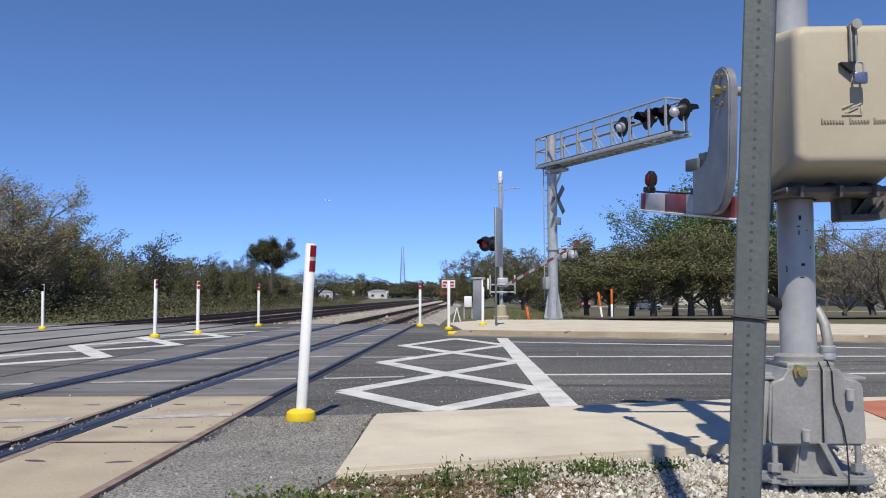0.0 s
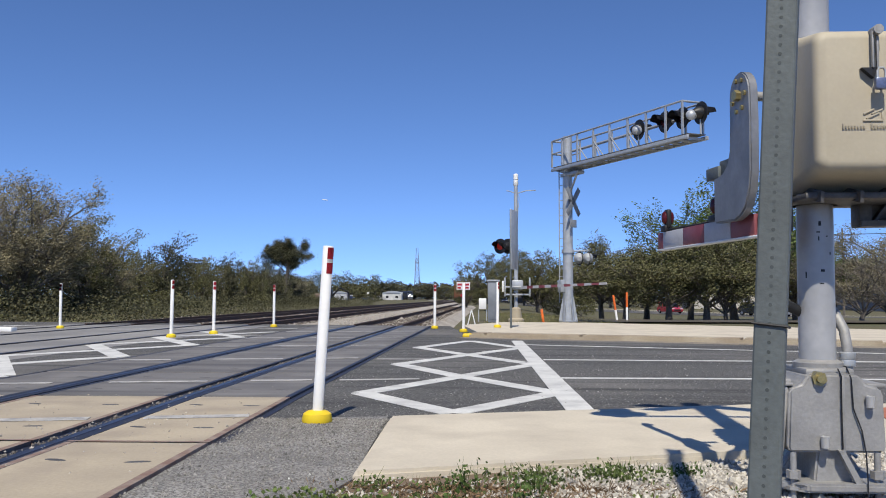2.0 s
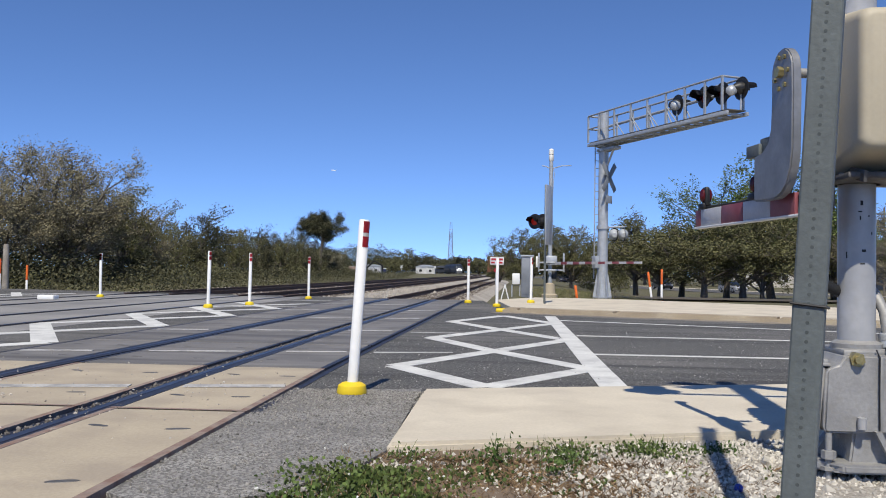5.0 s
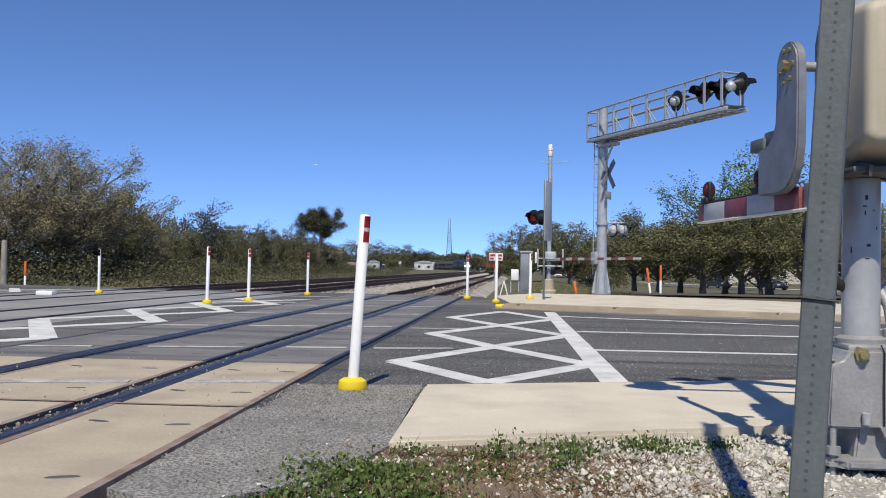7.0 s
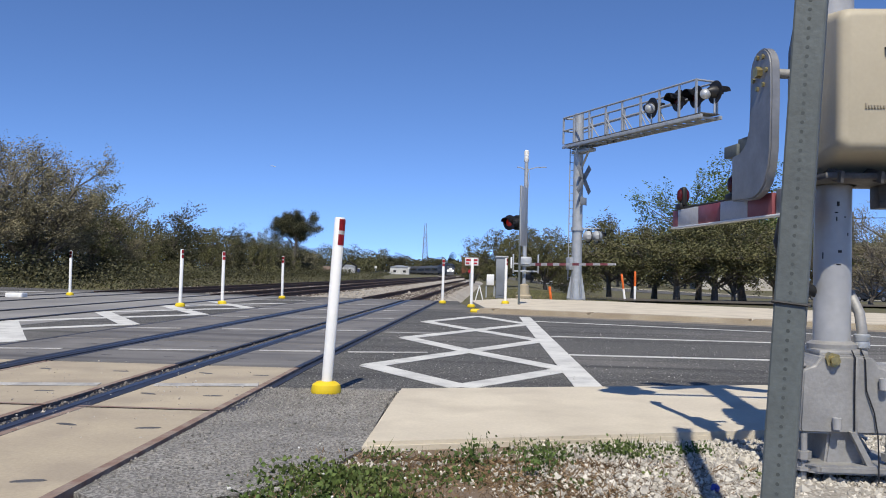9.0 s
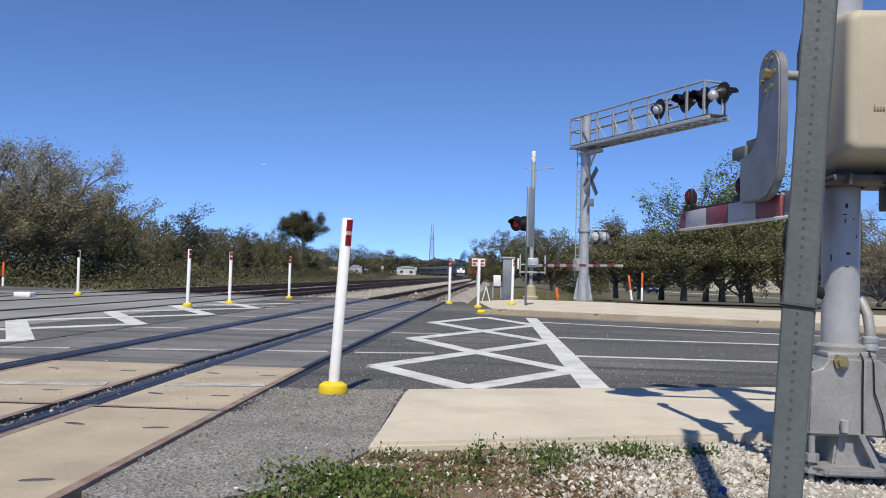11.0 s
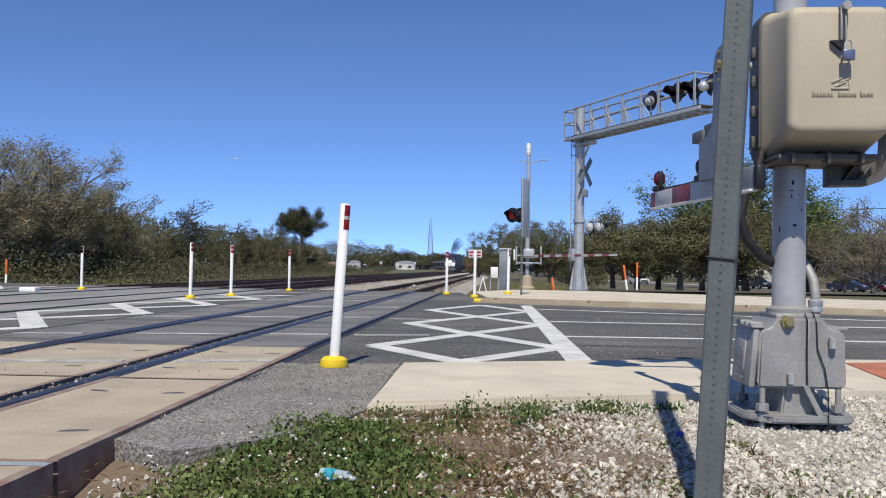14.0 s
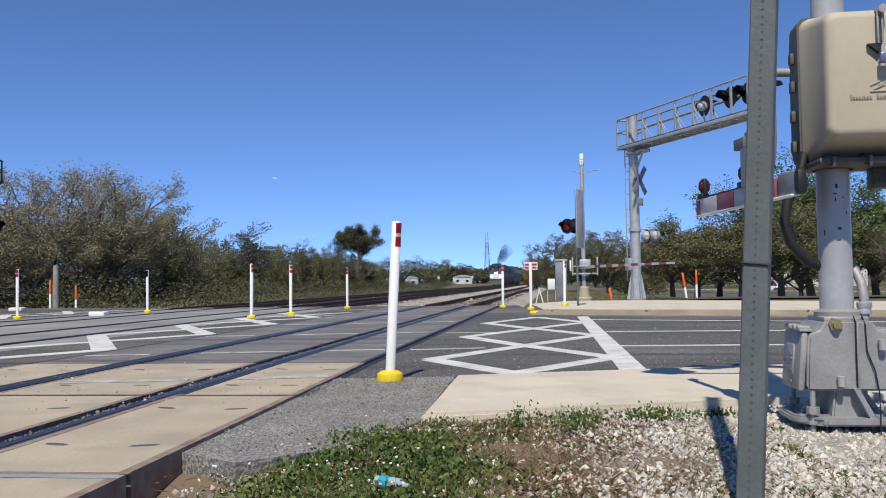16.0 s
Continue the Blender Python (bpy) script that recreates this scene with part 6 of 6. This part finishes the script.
def weeds(name, label, category, n, place, blade, tall, mat, seed, flat=0.5):
    r = random.Random(seed)
    verts, faces = [], []
    for i in range(n):
        x, y, z, k = place(r)
        h = tall * r.uniform(0.3, 1.0) * k
        d = Vector((r.gauss(0, flat), r.gauss(0, flat), 1)).normalized()
        side = d.cross(Vector((r.gauss(0, 1), r.gauss(0, 1), 0.2))).normalized() * blade * r.uniform(0.5, 1.2)
        p = Vector((x, y, z + (r.random() * h * 0.6 if blade > 0.008 else 0)))
        L = blade * r.uniform(1.6, 3.0) if blade > 0.008 else h
        a = len(verts)
        verts += [tuple(p), tuple(p + d * L * 0.55 + side), tuple(p + d * L), tuple(p + d * L * 0.55 - side)]
        faces.append((a, a + 1, a + 2, a + 3))
    me = bpy.data.meshes.new(name)
    me.from_pydata(verts, [], faces)
    me.materials.append(mat)
    return tagged(new(name, me), label, category, kind="stuff")


def gz(x, y):
    return -0.02 - 0.05 * ease((3.0 - y) / 2.5) - 0.05 * ease((-1.0 - x) / 0.5)


plane = thing("airliner", "tiny white airliner far up in the sky", "aircraft")
part("fuselage", pipe(B(), [(-8, 0, 0), (-6, 0, 0), (6, 0, 0), (8, 0, 0.3)], [0.3, 0.9, 0.9, 0.2], 8), M["white_plastic"], plane)
part("wing", prism(B(), [(-1, -8), (1.5, -0.5), (1.5, 0.5), (-1, 8), (0.5, 8), (3.5, 0), (0.5, -8)][:4] + [(0.8, 8), (3.2, 0), (0.8, -8)], -0.1, 0.1), M["white_plastic"], plane)
part("fin", prism(B(), [(6, 0), (8, 0), (8.4, 2.2), (7.4, 2.2)], -0.1, 0.1, Matrix.Rotation(radians(90), 4, "X")), M["white_plastic"], plane)


def clump(spots, spread):
    def f(r):
        x, y, k = r.choice(spots)
        x, y = x + r.gauss(0, spread), y + r.gauss(0, spread)
        return x, y, gz(x, y), k
    return f


rr = random.Random(9)
mat_spots = [(rr.uniform(-1.25, -0.35), rr.uniform(2.5, 4.15), rr.uniform(0.4, 1.0)) for i in range(60)]
tall_spots = [(-0.25, 4.45, 1.6), (0.1, 4.5, 1.3), (0.02, 4.25, 1.8), (0.45, 4.75, 1.1)]
edge_spots = [(x, 4.5 + 0.345 * (x + 0.82) - rr.uniform(0.02, 0.22), rr.uniform(0.5, 1.2)) for x in [rr.uniform(-0.8, 1.1) for i in range(11)]]
thin_spots = [(rr.uniform(-0.4, 2.6), rr.uniform(2.6, 4.7), rr.uniform(0.3, 0.8)) for i in range(44)]
weeds("weeds", "low green weeds with small leaves by the verge", "weeds", 13500, clump(mat_spots, 0.105), 0.0098, 0.13, M["leaf_weed"], 1, 1.2)
weeds("weeds", "tufts of green weeds along the pavement edge", "weeds", 1100, clump(edge_spots, 0.075), 0.0085, 0.12, M["leaf_weed"], 2, 1.0)
weeds("weeds", "taller weed sprigs by the pavement", "weeds", 620, clump(tall_spots, 0.055), 0.0085, 0.16, M["leaf_weed"], 8, 0.9)
weeds("weed_stems", "thin upright weed stems by the pavement", "weeds", 140, clump(tall_spots + edge_spots, 0.06), 0.0026, 0.11, M["leaf_weed"], 18, 0.5)
weeds("weeds", "sparse green sprigs on gravel", "weeds", 1800, clump(thin_spots, 0.045), 0.0086, 0.07, M["leaf_weed"], 3, 1.2)
weeds("dry_grass", "dry straw-coloured grass litter", "grass", 24000, lambda r: (lambda x, y: (x, y, gz(x, y), 1.0))(min(r.gauss(-0.15, 0.55), 1.0), min(r.gauss(3.5, 0.7), 4.5)), 0.0027, 0.085, M["leaf_straw"], 4, 3.0)
weeds("grass_tufts", "thin green grass blades along the pavement edge", "grass", 350, clump(edge_spots + mat_spots[:20], 0.08), 0.0025, 0.14, M["leaf_weed"], 5, 0.5)
bm = B()
for i in range(40):
    x, y, k = rr.choice(mat_spots)
    x, y = x + rr.gauss(0, 0.15), y + rr.gauss(0, 0.15)
    z = gz(x, y) + rr.uniform(0.08, 0.2)
    tube(bm, (x, y, z), (x + rr.gauss(0, 0.005), y, z + 0.004), 0.0055, 0.004, 6)
tagged(part("weed_flowers", bm, material("white_petals", (0.8, 0.8, 0.74), 0.7, bump=0)), "tiny white weed flowers", "flowers", kind="stuff")
# verge grass beyond the far pavement
weeds("verge_grass", "rough grass on the verge behind the far pavement", "grass", 16000, lambda r: (lambda x, y: (x, y, ground_z(x, y) - 0.03, 1.0))(r.uniform(-1.5, 4.6), 31.2 + r.random() ** 1.5 * 24), 0.0079, 0.16, leaves("verge_blades", (0.12, 0.14, 0.045), (0.2, 0.17, 0.09)), 6, 0.5)
bottle = thing("plastic_bottle", "crushed clear plastic bottle with a blue label lying in weeds", "litter", Matrix.Translation((-0.68, 2.98, 0.02)) @ Matrix.Rotation(radians(-25), 4, "Z") @ Matrix.Rotation(radians(90), 4, "Y") @ Matrix.Scale(0.78, 4))
part("body", lathe(B(), [(0.02, -0.09), (0.032, -0.085), (0.03, -0.03), (0.033, 0.0), (0.031, 0.05), (0.012, 0.085), (0.012, 0.105)], 14), material("clear_plastic", (0.42, 0.5, 0.54), 0.1, bump=0), bottle)
part("label_wrap", lathe(B(), [(0.034, -0.06), (0.0345, -0.02), (0.034, 0.0)], 14), material("blue_wrap", (0.05, 0.4, 0.55), 0.4, bump=0), bottle, "pale blue label")
cap = part("bottle_cap", lathe(B(), [(0.018, 0), (0.018, 0.016), (0.015, 0.02)], 14, pose(0.75, 4.05, 0.0, 20, 10, 0)), material("blue_cap", (0.02, 0.06, 0.4), 0.4, bump=0))
tagged(cap, "small blue bottle cap on the gravel", "litter")


# ---- movement ----
def motions():
    # the near arm comes down, then rests
    drop = ((0, 7.6), (0.25, 5.4), (0.5, 3.2), (0.75, 1.3), (1.0, 0.2), (1.3, 0.0), (16, 0.0))
    root = Matrix.Translation((0, -0.4, -0.59))
    walk(arm, [(t, SWING @ root @ Matrix.Rotation(radians(a), 4, "X") @ root.inverted()) for t, a in drop])
    walk(crank, [(t, SWING @ Matrix.Rotation(radians(0.55 * a), 4, "X")) for t, a in drop])
    heading = math.atan2(-0.892, 0.453)
    walk(farm, [(t, Matrix.Translation((1.15, 33.0, 1.28)) @ Matrix.Rotation(heading, 4, "Z") @ Matrix.Rotation(radians(-a), 4, "Y")) for t, a in ((0, 15), (0.5, 10), (1, 6), (1.5, 2.5), (2, 0.8), (3, 0), (16, 0))])
    # the train rounds the bend and comes down the straight, gathering speed
    def run(k):
        return 176 + 20 * (16 - k) - 0.42 * max(0, 14 - k) ** 1.15 * 2

    for ob, back in train:
        rows = []
        for k in range(17):
            y = run(k) + back
            x0, x1 = track_x(-12.2, y - 8), track_x(-12.2, y + 8)
            rows.append((float(k), pose((x0 + x1) / 2, y, 0.06, 0, 0, math.degrees(math.atan2(-(x1 - x0), 16)))))
        walk(ob, rows)
    walk(smoke, [(float(k), pose(track_x(-12.2, run(k) + 10.4), run(k) + 10.4, 0.06)) for k in range(17)])
    walk(plane, [(t, pose(-412.0 - 25.5 * t, 2500.0, 277.0 + 2.4 * t, 0, 8, 0)) for t in (0, 4, 8, 12, 16)])
    for ob, marks, lane in cars:
        rows = []
        if marks[-1][0] < 16:
            (t0, s0), (t1, s1) = marks[-2:]
            marks = marks + [(16, s1 + min(11.0, (s1 - s0) / (t1 - t0)) * (16 - t1))]
        for k in range(33):
            t = k / 2
            for (t0, s0), (t1, s1) in zip(marks, marks[1:]):
                if t0 <= t <= t1:
                    s = s0 + (s1 - s0) * (t - t0) / (t1 - t0)
                    break
            x, y, _ = street_at(min(s, 345))
            xa, ya, _ = street_at(max(0, min(s, 345) - 4))
            xb, yb, _ = street_at(min(s, 345) + 4)
            h = math.atan2(yb - ya, xb - xa)
            rows.append((t, pose(x - math.sin(h) * lane, y + math.cos(h) * lane, ground_z(x, y) + 0.035, 0, 0, math.degrees(h))))
        walk(ob, rows)


motions()
